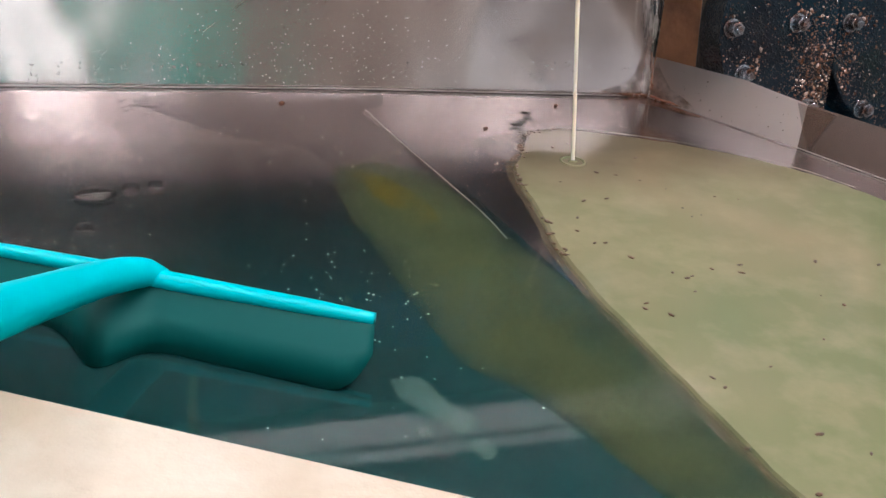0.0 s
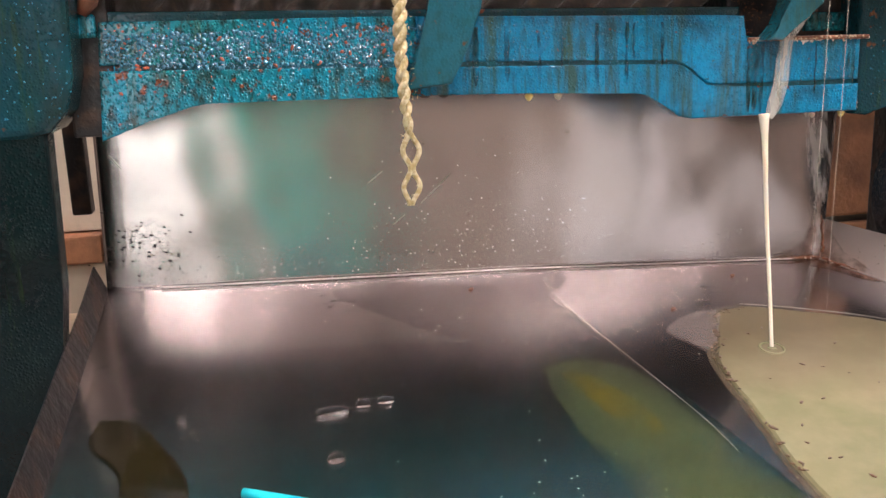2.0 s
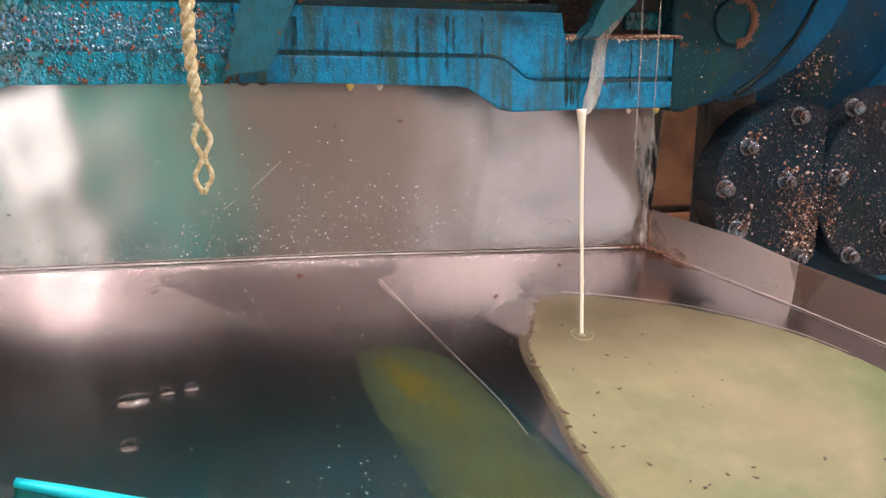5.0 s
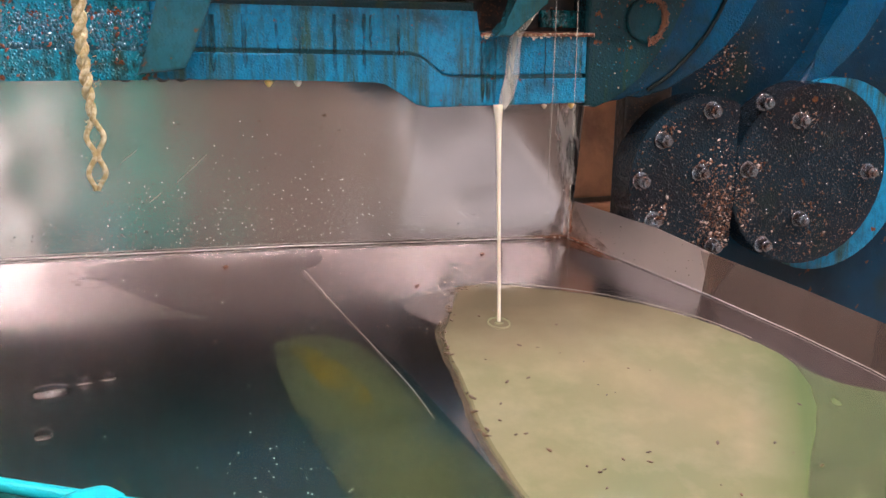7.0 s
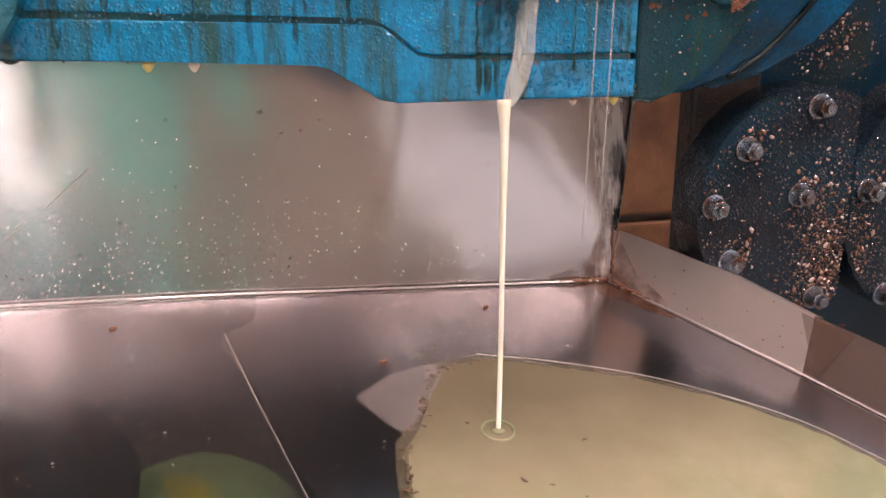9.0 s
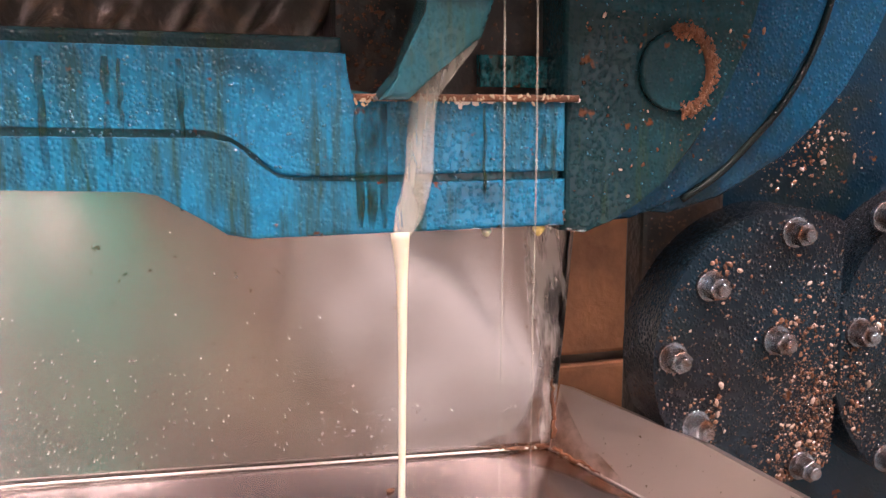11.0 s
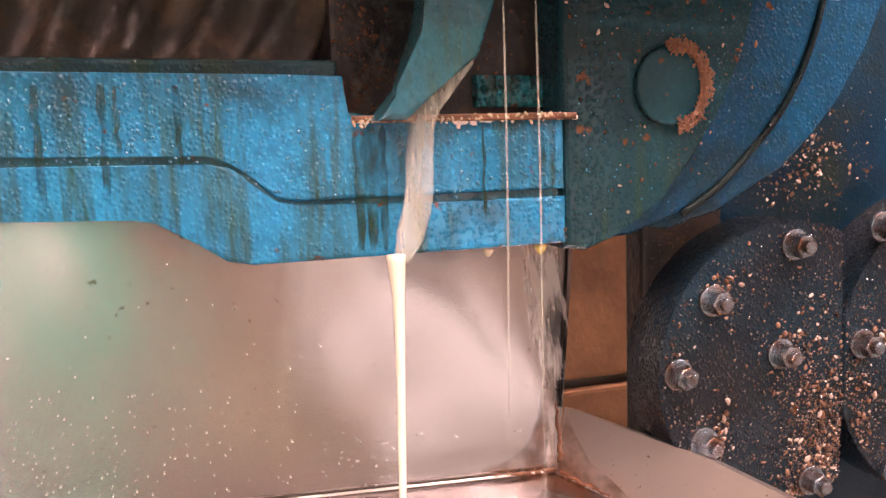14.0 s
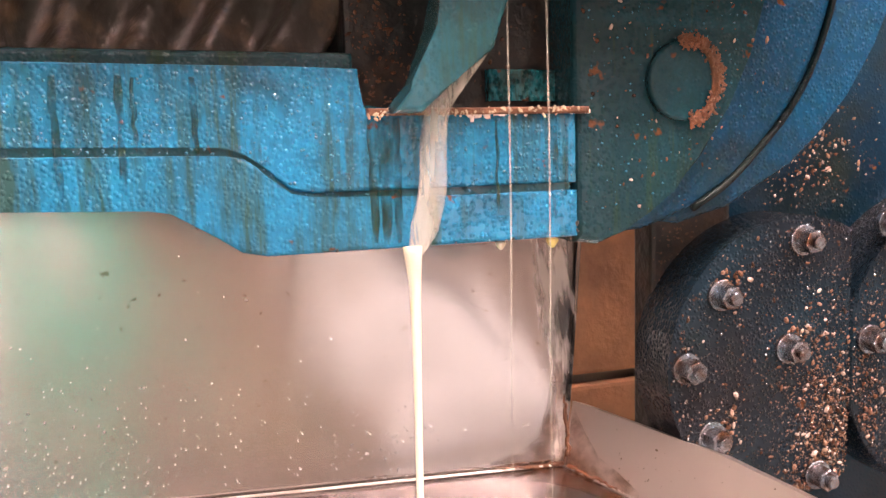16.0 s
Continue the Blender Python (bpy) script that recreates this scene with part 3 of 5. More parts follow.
GREEN = [(0.118, 0.79), (0.150, 0.80), (0.185, 0.78), (0.205, 0.723), (0.225, 0.640), (0.250, 0.560), (0.262, 0.480), (0.272, 0.413), (0.300, 0.360), (0.250, 0.370), (0.212, 0.418), (0.180, 0.490), (0.150, 0.532), (0.141, 0.579), (0.128, 0.650), (0.118, 0.720)]
tagged(part("juice_puddle", on_floor(PUDDLE, 0.0035, wave=0.012), JUICE), "cloudy pale green cane juice pooled on the tray", "juice")
MARGIN = [(0.41 + (x - 0.41) * 1.03, 0.60 + (y - 0.60) * 1.03) for x, y in PUDDLE]
tagged(part("juice_margin", on_floor(MARGIN, 0.0016, wave=0.015), MARGINFILM), "thin brownish margin round the pooled juice", "juice")
# green at this end imitates a reflection on the pooled juice
tagged(part("green_end_juice", on_floor(GREEN_END, 0.0026, wave=0.012), GREENJUICE), "green low end of the juice, coloured for a reflection", "juice")
FILM_THING = thing("juice_film", "thin green juice film on the steel tray, fading at its edges", "juice")
for layer, grow in enumerate((1.06, 0.92, 0.76, 0.58, 0.40)):
    spread = [(0.190 + (x - 0.190) * grow, 0.580 + (y - 0.580) * (0.35 + 0.65 * grow) - 0.03 * (1 - grow)) for x, y in GREEN]
    part("film_layer", on_floor(spread, 0.00185 + 0.0003 * layer, wave=0.03, skirt=0.001), FILM, FILM_THING)

# ---------------------------------------------------------------- crusher

PANEL_Y = 0.888


def crusher():
    t = thing("cane_crusher", "wet blue painted iron sugar cane crusher with grime and rust", "machine", (0.1, 0.95, 0.75))
    inv = Matrix.Translation((-0.1, -0.95, -0.75))

    def add(name, bm, mat, label="", smooth=False):
        bmesh.ops.transform(bm, matrix=inv, verts=bm.verts[:])
        return part(name, bm, mat, t, label, smooth)

    y = PANEL_Y
    groove_l = [(-0.215, 0.765), (0.022, 0.758), (0.262, 0.7508)]
    groove_r = [(0.272, 0.7490), (0.279, 0.744), (0.285, 0.735), (0.292, 0.7295), (0.302, 0.7275), (0.441, 0.7265)]
    lower = [(-0.219, 0.708), (-0.150, 0.734), (-0.135, 0.7365), (0.031, 0.732), (0.228, 0.7275), (0.238, 0.7255), (0.268, 0.703), (0.280, 0.7005), (0.441, 0.700)]
    upper_l = [(-0.212, 0.800), (0.022, 0.797), (0.300, 0.789), (0.327, 0.788), (0.327, 0.767), (0.441, 0.765)]
    g = groove_l + groove_r
    body = g + upper_l[::-1]
    def left_of(line, x):
        return [p for p in line if p[0] < x]

    def right_of(line, x):
        return [p for p in line if p[0] > x]

    def zat(line, x):
        return float(np.interp(x, [p[0] for p in line], [p[1] for p in line]))

    cutx = 0.036
    gl, gr = left_of(g, cutx) + [(cutx, zat(g, cutx))], [(cutx, zat(g, cutx))] + right_of(g, cutx)
    ul, ur = left_of(upper_l, cutx) + [(cutx, zat(upper_l[:3], cutx))], [(cutx, zat(upper_l[:3], cutx))] + right_of(upper_l, cutx)
    ll, lr = left_of(lower, cutx) + [(cutx, zat(lower, cutx))], [(cutx, zat(lower, cutx))] + right_of(lower, cutx)
    def beside(line, d):
        out = []
        for i, p in enumerate(line):
            q, r = line[max(i - 1, 0)], line[min(i + 1, len(line) - 1)]
            dx, dz = r[0] - q[0], r[1] - q[1]
            k = d / math.hypot(dx, dz)
            out.append((p[0] - dz * k if 0 < i < len(line) - 1 else p[0], p[1] + dx * k))
        return out

    for name, gg, uu, lo_, mat in (("upper_panel", gl, ul, ll, GRIMY), ("upper_panel", gr, ur, lr, BLUE)):
        add(name, prism(beside(gg, 0.0019) + uu[::-1], y + 0.0015, y + 0.018, 0.0020), mat)
        add("lower_lip", prism(lo_ + beside(gg, -0.0019)[::-1], y, y + 0.018, 0.0023), mat)
    # ledge along the top
    add("top_ledge", prism([(-0.212, 0.795), (0.326, 0.783), (0.326, 0.796), (-0.212, 0.808)], y + 0.008, y + 0.022, 0.003), FRAMEPAINT, "dark chipped top ledge")
    # darker than the panel, so shade in the groove is partly painted
    add("inner_web", prism([(-0.20, 0.742), (0.262, 0.738), (0.300, 0.712), (0.438, 0.710), (0.438, 0.755), (0.30, 0.775), (-0.20, 0.785)], y + 0.0045, y + 0.015), TEAL)
    return t, add


CRUSHER, add_part = crusher()


def crusher_rest():
    add = add_part
    # roller in the dark behind the panel, with slanting ribs
    bm = bmesh.new()
    n, m = 180, 48
    cx, cy, cz, r = 0.06, 0.990, 0.850, 0.055
    rings = []
    for i in range(n + 1):
        x = -0.21 + 0.56 * i / n
        ring = []
        for k in range(m):
            a = 2 * math.pi * k / m
            rr = r + 0.007 * math.sin(2 * math.pi * x / 0.036 + 1.3 * 2 * math.pi * a / 2.2)
            ring.append(bm.verts.new((x, cy + rr * math.cos(a), cz + rr * math.sin(a))))
        rings.append(ring)
    for p, q in zip(rings, rings[1:]):
        for k in range(m):
            bm.faces.new((p[k], p[(k + 1) % m], q[(k + 1) % m], q[k]))
    bm.faces.new(rings[0][::-1])
    bm.faces.new(rings[-1])
    add("roller", bm, ROLLER, "greasy black ribbed crushing roller", True)
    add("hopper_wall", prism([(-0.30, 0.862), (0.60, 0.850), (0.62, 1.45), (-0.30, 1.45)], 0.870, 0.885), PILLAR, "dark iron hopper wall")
    add("back_plate", box((-0.23, 1.06, 0.78), (0.62, 1.08, 1.3)), GRIME_AND_SHADE)
    add("slot_block", box((0.328, 0.925, 0.735), (0.47, 1.05, 0.86), 0.003), GRIME_AND_SHADE)
    # middle brace
    c = [(0.100, 0.95), (0.096, 0.87), (0.086, 0.80), (0.068, 0.757), (0.060, 0.742)]
    d = [(0.022, 0.738), (0.030, 0.757), (0.045, 0.80), (0.056, 0.87), (0.058, 0.95)]
    add("brace", prism(c + d, 0.864, 0.892, 0.003), TEAL, "teal iron brace")
    c = [(0.405, 0.90), (0.400, 0.83), (0.388, 0.795), (0.370, 0.782), (0.352, 0.766)]
    d = [(0.338, 0.766), (0.350, 0.780), (0.360, 0.806), (0.366, 0.83), (0.368, 0.90)]
    add("brace", prism(c + d, 0.866, 0.89, 0.003), TEAL, "teal iron brace")
    # side frame with stepped round housing
    p1 = [(0.442, 0.696), (0.456, 0.694), (0.470, 0.700), (0.487, 0.710), (0.503, 0.722), (0.519, 0.738), (0.536, 0.766), (0.549, 0.794), (0.559, 0.828), (0.574, 0.90), (0.580, 1.0), (0.442, 1.0)]
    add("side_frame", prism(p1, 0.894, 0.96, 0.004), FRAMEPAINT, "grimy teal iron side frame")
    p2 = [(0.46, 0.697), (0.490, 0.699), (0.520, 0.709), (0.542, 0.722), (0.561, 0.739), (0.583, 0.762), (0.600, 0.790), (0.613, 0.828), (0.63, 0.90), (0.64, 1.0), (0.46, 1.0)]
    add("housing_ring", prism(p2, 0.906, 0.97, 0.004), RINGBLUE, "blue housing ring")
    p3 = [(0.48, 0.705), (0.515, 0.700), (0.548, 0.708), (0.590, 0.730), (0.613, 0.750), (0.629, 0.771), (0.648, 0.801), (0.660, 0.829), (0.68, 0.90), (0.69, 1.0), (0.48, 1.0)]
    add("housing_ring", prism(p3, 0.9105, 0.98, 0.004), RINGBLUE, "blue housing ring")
    # dark tube paints the shade of a groove along the ring
    groove = curve_through([(x, 0.9052, z) for x, z in p2[2:10]], 5)
    add("groove_shade_strip", tube(groove, 0.0022, 8), PILLAR, "dark strip standing for the shaded groove between the rings", True)
    # raised ridge of the far wheel cover
    inner, outer = [(0.740, 0.700), (0.770, 0.735), (0.790, 0.769), (0.798, 0.795), (0.803, 0.834), (0.806, 0.90)], [(0.880, 0.90), (0.869, 0.835), (0.848, 0.789), (0.829, 0.759), (0.806, 0.733), (0.780, 0.700)]
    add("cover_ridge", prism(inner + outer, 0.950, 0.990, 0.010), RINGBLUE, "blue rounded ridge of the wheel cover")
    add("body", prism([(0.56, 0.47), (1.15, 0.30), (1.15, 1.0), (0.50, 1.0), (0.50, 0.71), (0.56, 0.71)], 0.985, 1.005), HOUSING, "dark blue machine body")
    add("strut", box((0.527, 0.962, 0.44), (0.585, 0.985, 0.715), 0.003), GRIME_AND_SHADE, "greasy dark iron strut")
    # round bolted flanges that touch on flattened sides
    # brighter panel blue here, for the light that falls on this ring
    ring = arc(0.788, 0.598, 0.115, 0, 360, 48)[:-1]
    add("housing_ring", prism(ring, 0.938, 0.985, 0.014), BLUE, "blue ring behind the flange")
    bolts = ([(0.553, 0.653), (0.529, 0.610), (0.547, 0.565), (0.602, 0.615), (0.611, 0.683), (0.626, 0.529)],
             [(0.664, 0.615), (0.677, 0.690), (0.727, 0.668), (0.831, 0.604), (0.741, 0.553), (0.693, 0.526)])
    for (cx, cz, r, a0, a1), spots in zip(((0.608, 0.607, 0.091, 62, 298), (0.752, 0.603, 0.106, -163, 163)), bolts):
        fl = add("flange", prism(arc(cx, cz, r, a0, a1, 40), 0.925, 0.965, 0.003), DISC, "oily dark blue bolted flange")
        for k, (bx, bz) in enumerate(spots):
            bm = prism(arc(bx, bz, 0.0098, 0, 360, 19)[:-1], 0.922, 0.9252, 0.0008)
            prism(arc(bx, bz, 0.0076, 17 * k, 17 * k + 360, 7)[:-1], 0.9115, 0.9225, 0.0012, bm=bm)
            prism(arc(bx, bz, 0.0042, 0, 360, 13)[:-1], 0.9075, 0.912, 0.0010, bm=bm)
            bmesh.ops.transform(bm, matrix=Matrix.Translation((-0.1, -0.95, -0.75)), verts=bm.verts[:])
            part("bolt", bm, BOLT, fl, "worn hexagon bolt with washer")
    # worn round boss on the side frame
    bm = prism(arc(0.505, 0.780, 0.0215, 0, 360, 33)[:-1], 0.889, 0.896, 0.002)
    b = add("boss", bm, FRAMEPAINT, "round boss with a rusty rim")
    bm = bmesh.new()
    tube([(0.505 + 0.0180 * math.cos(radians(a)), 0.8885, 0.780 + 0.0215 * math.sin(radians(a))) for a in np.linspace(-80, 100, 20)], [0.0005, 0.0013, 0.0020, 0.0017, 0.0008], 8, bm)
    add("boss_rim", bm, RUST, "rusty worn rim", True)
    # small blue plate in the slot and the greasy wall beside it
    add("slot_plate", prism([(0.404, 0.772), (0.446, 0.771), (0.446, 0.788), (0.404, 0.789)], 0.918, 0.926, 0.001), GRIMY)
    add("slot_shelf", prism([(0.330, 0.7655), (0.447, 0.7640), (0.447, 0.7675), (0.330, 0.769)], 0.886, 0.93, 0.001), RUST, "rusty chipped edge")
    # other side frame
    q1 = [(-0.52, 0.716), (-0.265, 0.716), (-0.248, 0.720), (-0.234, 0.735), (-0.227, 0.760), (-0.223, 0.834), (-0.232, 0.88), (-0.245, 1.0), (-0.52, 1.0)]
    add("side_frame", prism(q1, 0.845, 0.91, 0.008), FRAMEPAINT, "blue iron side frame")
    add("side_web", box((-0.24, 0.892, 0.712), (-0.205, 0.94, 1.0), 0.002), GRIME_AND_SHADE, "dark web")
    add("bracket", box((-0.229, 0.885, 0.788), (-0.213, 0.893, 0.806), 0.002), GRIMY, "small square bracket")
    bm = tube([(-0.222, 0.884, 0.806), (-0.216, 0.884, 0.816), (-0.211, 0.884, 0.826)], [0.004, 0.008, 0.006], 8)
    add("bracket_stud", bm, RUST, "rusty stud", True)
    add("pillar", prism([(-0.56, 0.0), (-0.278, 0.0), (-0.266, 0.50), (-0.254, 0.60), (-0.249, 0.76), (-0.56, 0.76)], 0.85, 0.872, 0.004), PILLAR, "dark greasy iron pillar")
    add("foot_plate", box((0.615, 0.44, 0.0), (0.70, 0.560, 0.452), 0.010), BLUE, "blue iron foot beside the tray")
    add("post", box((-0.283, 1.045, 0.623), (-0.265, 1.065, 0.80), 0.002), GRIME_AND_SHADE, "dark greasy iron post")
    return


crusher_rest()

# ---------------------------------------------------------------- hood rail

RAIL_LINE = ((-0.45, 0.8955), (0.590, 0.8225))


def hood():
    t = thing("hood_rail", "pale steel hood rail with yellow juice residue and rust", "rail", (0.07, 0.85, 0.85))
    inv = Matrix.Translation((-0.07, -0.85, -0.85))
    (x0, z0), (x1, z1) = RAIL_LINE

    def add(name, bm, mat, label=""):
        bmesh.ops.transform(bm, matrix=inv, verts=bm.verts[:])
        return part(name, bm, mat, t, label)

    add("face", prism([(x0, z0), (x1, z1), (x1, z1 + 0.046), (x0, z0 + 0.046)], 0.847, 0.851, 0.001), RAIL)
    add("fold", prism([(x0, z0 - 0.001), (x1, z1 - 0.001), (x1, z1 + 0.003), (x0, z0 + 0.003)], 0.851, 0.866, 0.001), RAIL, "folded lower lip")
    # black strip paints the shade between face and cover
    add("gap_shade_strip", prism([(x0, z0 + 0.046), (x1, z1 + 0.046), (x1, z1 + 0.054), (x0, z0 + 0.054)], 0.853, 0.856), GRIME_AND_SHADE, "black strip standing for the shade in the gap under the cover")
    add("cover", prism([(x0, z0 + 0.054), (x1 + 0.02, z1 + 0.054), (x1 + 0.02, z1 + 0.072), (x0, z0 + 0.072)], 0.847, 0.851, 0.001), RAIL, "steel cover strip")
    rng = random.Random(5)
    bm = bmesh.new()
    for _ in range(150):
        u = rng.random()
        x, z = x0 + (x1 - x0) * u, z0 + (z1 - z0) * u + abs(rng.gauss(0, 0.0012)) - 0.0005
        r = rng.uniform(0.0004, 0.0012)
        bmesh.ops.create_icosphere(bm, subdivisions=1, radius=r, matrix=pose(x, 0.8468, z) @ Matrix.Diagonal((2.6, 0.5, 0.8, 1)))
    tagged(add("residue", bm, DRIP, "yellow sticky juice residue"), kind="stuff")
    bm = bmesh.new()
    for _ in range(120):
        u = min(1.0, rng.random() ** 0.6) if rng.random() < 0.6 else rng.uniform(0.965, 0.998)
        x, z = x0 + (x1 - x0) * u, z0 + (z1 - z0) * u + rng.uniform(0.002, 0.044)
        r = rng.uniform(0.0005, 0.0016)
        bmesh.ops.create_icosphere(bm, subdivisions=1, radius=r, matrix=pose(x, 0.8468, z) @ Matrix.Diagonal((1.3, 0.4, 1, 1)))
    tagged(add("rust_spots", bm, RUST, "rust spots and splashes"), kind="stuff")


hood()

# ---------------------------------------------------------------- squeegee


def squeegee():
    a, b = Vector((-0.118, 0.637, 0.522)), Vector((0.100, 0.533, 0.499))
    mid = (a + b) / 2
    s = thing("squeegee", "bright cyan plastic squeegee lying in the wet tray", "squeegee", mid)
    inv = Matrix.Translation(-mid)

    def add(name, bm, mat, label="", smooth=True):
        bmesh.ops.transform(bm, matrix=inv, verts=bm.verts[:])
        return part(name, bm, mat, s, label, smooth)

    pts = [a.lerp(b, u) for u in np.linspace(0, 1, 24)]
    add("crossbar", tube(pts, [0.0030, 0.0042, 0.0046, 0.0052, 0.0054, 0.0048, 0.0046, 0.0034], 14), CYAN)
    # blade stretched forward to the floor, round-cornered; its lower part stands for its reflection
    bm = bmesh.new()
    foot_a, foot_b = Vector((-0.124, 0.620)), Vector((0.092, 0.505))
    front, back = [], []
    for u in np.linspace(0.0, 1.0, 48):
        p = a.lerp(b, u)
        f = foot_a.lerp(foot_b, u)
        # bulge stands for the handle neck's reflection
        f += Vector((-0.004, -0.026)) * math.exp(-((u - 0.40) / 0.075) ** 2)
        low = Vector((f.x, f.y, floor_z(f.x, f.y) + 0.001))
        k = 1.0 - max(0.0, (u - 0.90) / 0.10) ** 2.5 * 0.55
        q = p.lerp(low, k)
        for lst, off in ((front, -0.0012), (back, 0.0012)):
            lst.append([bm.verts.new((v.x, v.y + off, v.z)) for v in (p, p.lerp(q, 0.5), q)])
    for i in range(47):
        for k in (0, 1):
            bm.faces.new((front[i][k], front[i + 1][k], front[i + 1][k + 1], front[i][k + 1]))
            bm.faces.new((back[i][k + 1], back[i + 1][k + 1], back[i + 1][k], back[i][k]))
        bm.faces.new((front[i][2], front[i + 1][2], back[i + 1][2], back[i][2]))
    for i in (0, 47):
        for k in (0, 1):
            bm.faces.new((front[i][k], front[i][k + 1], back[i][k + 1], back[i][k]))
    add("blade", bm, BLADE, "dark teal blade, its lower part standing for its reflection", True)
    neck = curve_through([(-0.004, 0.588, 0.5115), (-0.018, 0.583, 0.5155), (-0.036, 0.562, 0.5205), (-0.060, 0.512, 0.530), (-0.080, 0.462, 0.540), (-0.094, 0.425, 0.548)], 6)
    add("handle", tube(neck, [0.0030, 0.0078, 0.0092, 0.0098, 0.0108, 0.0120, 0.0152, 0.0158], 18), CYAN)
    grip = curve_through([(-0.0935, 0.427, 0.5478), (-0.112, 0.375, 0.556), (-0.135, 0.300, 0.566), (-0.150, 0.250, 0.572)], 6)
    add("grip", tube(grip, [0.0148, 0.0162, 0.016, 0.013], 16), GRIP, "pale green rubber grip")
    return s


squeegee()

# ---------------------------------------------------------------- falling juice


def stream():
    s = thing("juice_stream", "thin stream of milky cane juice falling into the tray", "juice", (0.342, 0.872, 0.70))
    bm = tube(curve_through([(0, 0, 0.003), (-0.001, -0.006, -0.025), (-0.007, -0.025, -0.085), (-0.015, -0.050, -0.145), (-0.022, -0.070, -0.191)], 8), [0.0048, 0.0029, 0.0020, 0.0017, 0.0016, 0.0016], 10)
    part("jet", bm, STREAM, s, "", True)
    return s


STREAM_THING = stream()


def string():
    s = thing("twisted_string", "twisted cream cotton string hanging with a looped end", "string", (0.010, 0.80, 0.90))
    rng = random.Random(6)
    # half-width of the twist and its phase down the length: tight above, two open loops at the end
    down, wide, turns = [0.0, 0.10, 0.175, 0.188], [0.0026, 0.0026, 0.0024, 0.0012], [0.0, 4.6, 8.0, 8.5]
    for ph in (0, math.pi):
        pts = []
        for i in range(120):
            d = 0.243 * i / 119
            w, a = np.interp(d, down, wide), 2 * math.pi * np.interp(d, down, turns) + ph
            if d > 0.188:
                w, a = 0.0010 + 0.0052 * math.sin(math.pi * (d - 0.188) / 0.0275) ** 2, math.pi / 2 + ph
            bow = 0.003 * math.sin(d * 38) * d / 0.24
            pts.append((bow + w * math.sin(a), 0.0024 * math.cos(a), -d))
        part("strand", tube(pts, [0.0034, 0.0033, 0.0030, 0.0022, 0.0019], 7), COTTON, s, "", True)
    fluff = [(rng.gauss(0, 0.0035), rng.gauss(0, 0.003), -rng.uniform(0.0, 0.24), rng.uniform(0.0002, 0.0004)) for _ in range(150)]
    grains("fibre_fluff", fluff, COTTON, rng, "loose cotton fibres", parent=s, long=6.0)
    return s


STRING = string()




def juice_details():
    rng = random.Random(3)
    # thin watery film; a pale tube paints the glint along its edge
    edge = [(0.187, 0.984), (0.184, 0.955), (0.159, 0.932), (0.179, 0.869), (0.193, 0.799), (0.205, 0.723), (0.212, 0.668)]
    wet = edge + [(0.190, 0.700), (0.165, 0.760), (0.120, 0.800), (0.100, 0.850), (0.050, 0.868), (0.0, 0.915), (-0.04, 0.965), (0.05, 0.978)]
    tagged(part("wet_film", on_floor(wet, 0.0009, steps=4, wave=0.02), WATER), "thin brownish wet film on the steel tray", "water")
    pts = curve_through([(x, y, floor_z(x, y) + 0.0012) for x, y in ((0.164, 0.939), (0.179, 0.867), (0.195, 0.795), (0.212, 0.716), (0.2175, 0.671))], 6)
    tagged(part("film_edge", tube(pts, [0.0002, 0.0003, 0.0002, 0.0002, 0.0003, 0.0002], 6), EDGELINE, None, "", True), "pale line painted for the glint on the wet film's edge", "water")
    rim = curve_through([(x, y, floor_z(x, y) + 0.0032) for x, y in MARGIN[1:7]], 6)
    tagged(part("juice_edge_line", tube(rim, [0.0002, 0.0004, 0.0003, 0.0004, 0.0003, 0.0002], 6), EDGELINE, None, "", True), "pale line along the edge of the juice", "juice")
    tagged(part("yellow_smear", on_floor([(0.126, 0.790), (0.145, 0.788), (0.172, 0.735), (0.176, 0.690), (0.160, 0.690), (0.142, 0.735)], 0.0030, wave=0.03), YELLOW), "yellow pulp smear in the juice film", "pulp")
    # pale film that paints the reflection on bare steel beside the juice
    tagged(part("reflection_patch", on_floor([(0.246, 0.852), (0.274, 0.873), (0.304, 0.876), (0.292, 0.848), (0.270, 0.816), (0.258, 0.828)], 0.0040, wave=0.05, steps=3), PATCH_SHEEN), "pale pinkish patch standing for light reflected off bare steel by the juice", "foam")
    tagged(part("brown_puddle", on_floor([(-0.222, 0.770), (-0.198, 0.764), (-0.178, 0.735), (-0.158, 0.690), (-0.160, 0.655), (-0.178, 0.643), (-0.194, 0.660), (-0.200, 0.705), (-0.224, 0.740)], 0.0030, wave=0.03), BROWN), "dark brown juice puddle on the tray", "juice")
    for outline in ([(0.107, 0.519), (0.122, 0.517), (0.130, 0.497), (0.140, 0.484), (0.131, 0.475), (0.119, 0.490), (0.109, 0.503)], [(0.133, 0.464), (0.140, 0.466), (0.144, 0.458), (0.137, 0.453)], [(0.110, 0.478), (0.115, 0.479), (0.116, 0.473), (0.111, 0.472)]):
        tagged(part("pale_smear", on_floor(outline, 0.0016, wave=0.08, steps=3), PALE), "pale green smear on the wet steel", "juice", "smears on the steel")
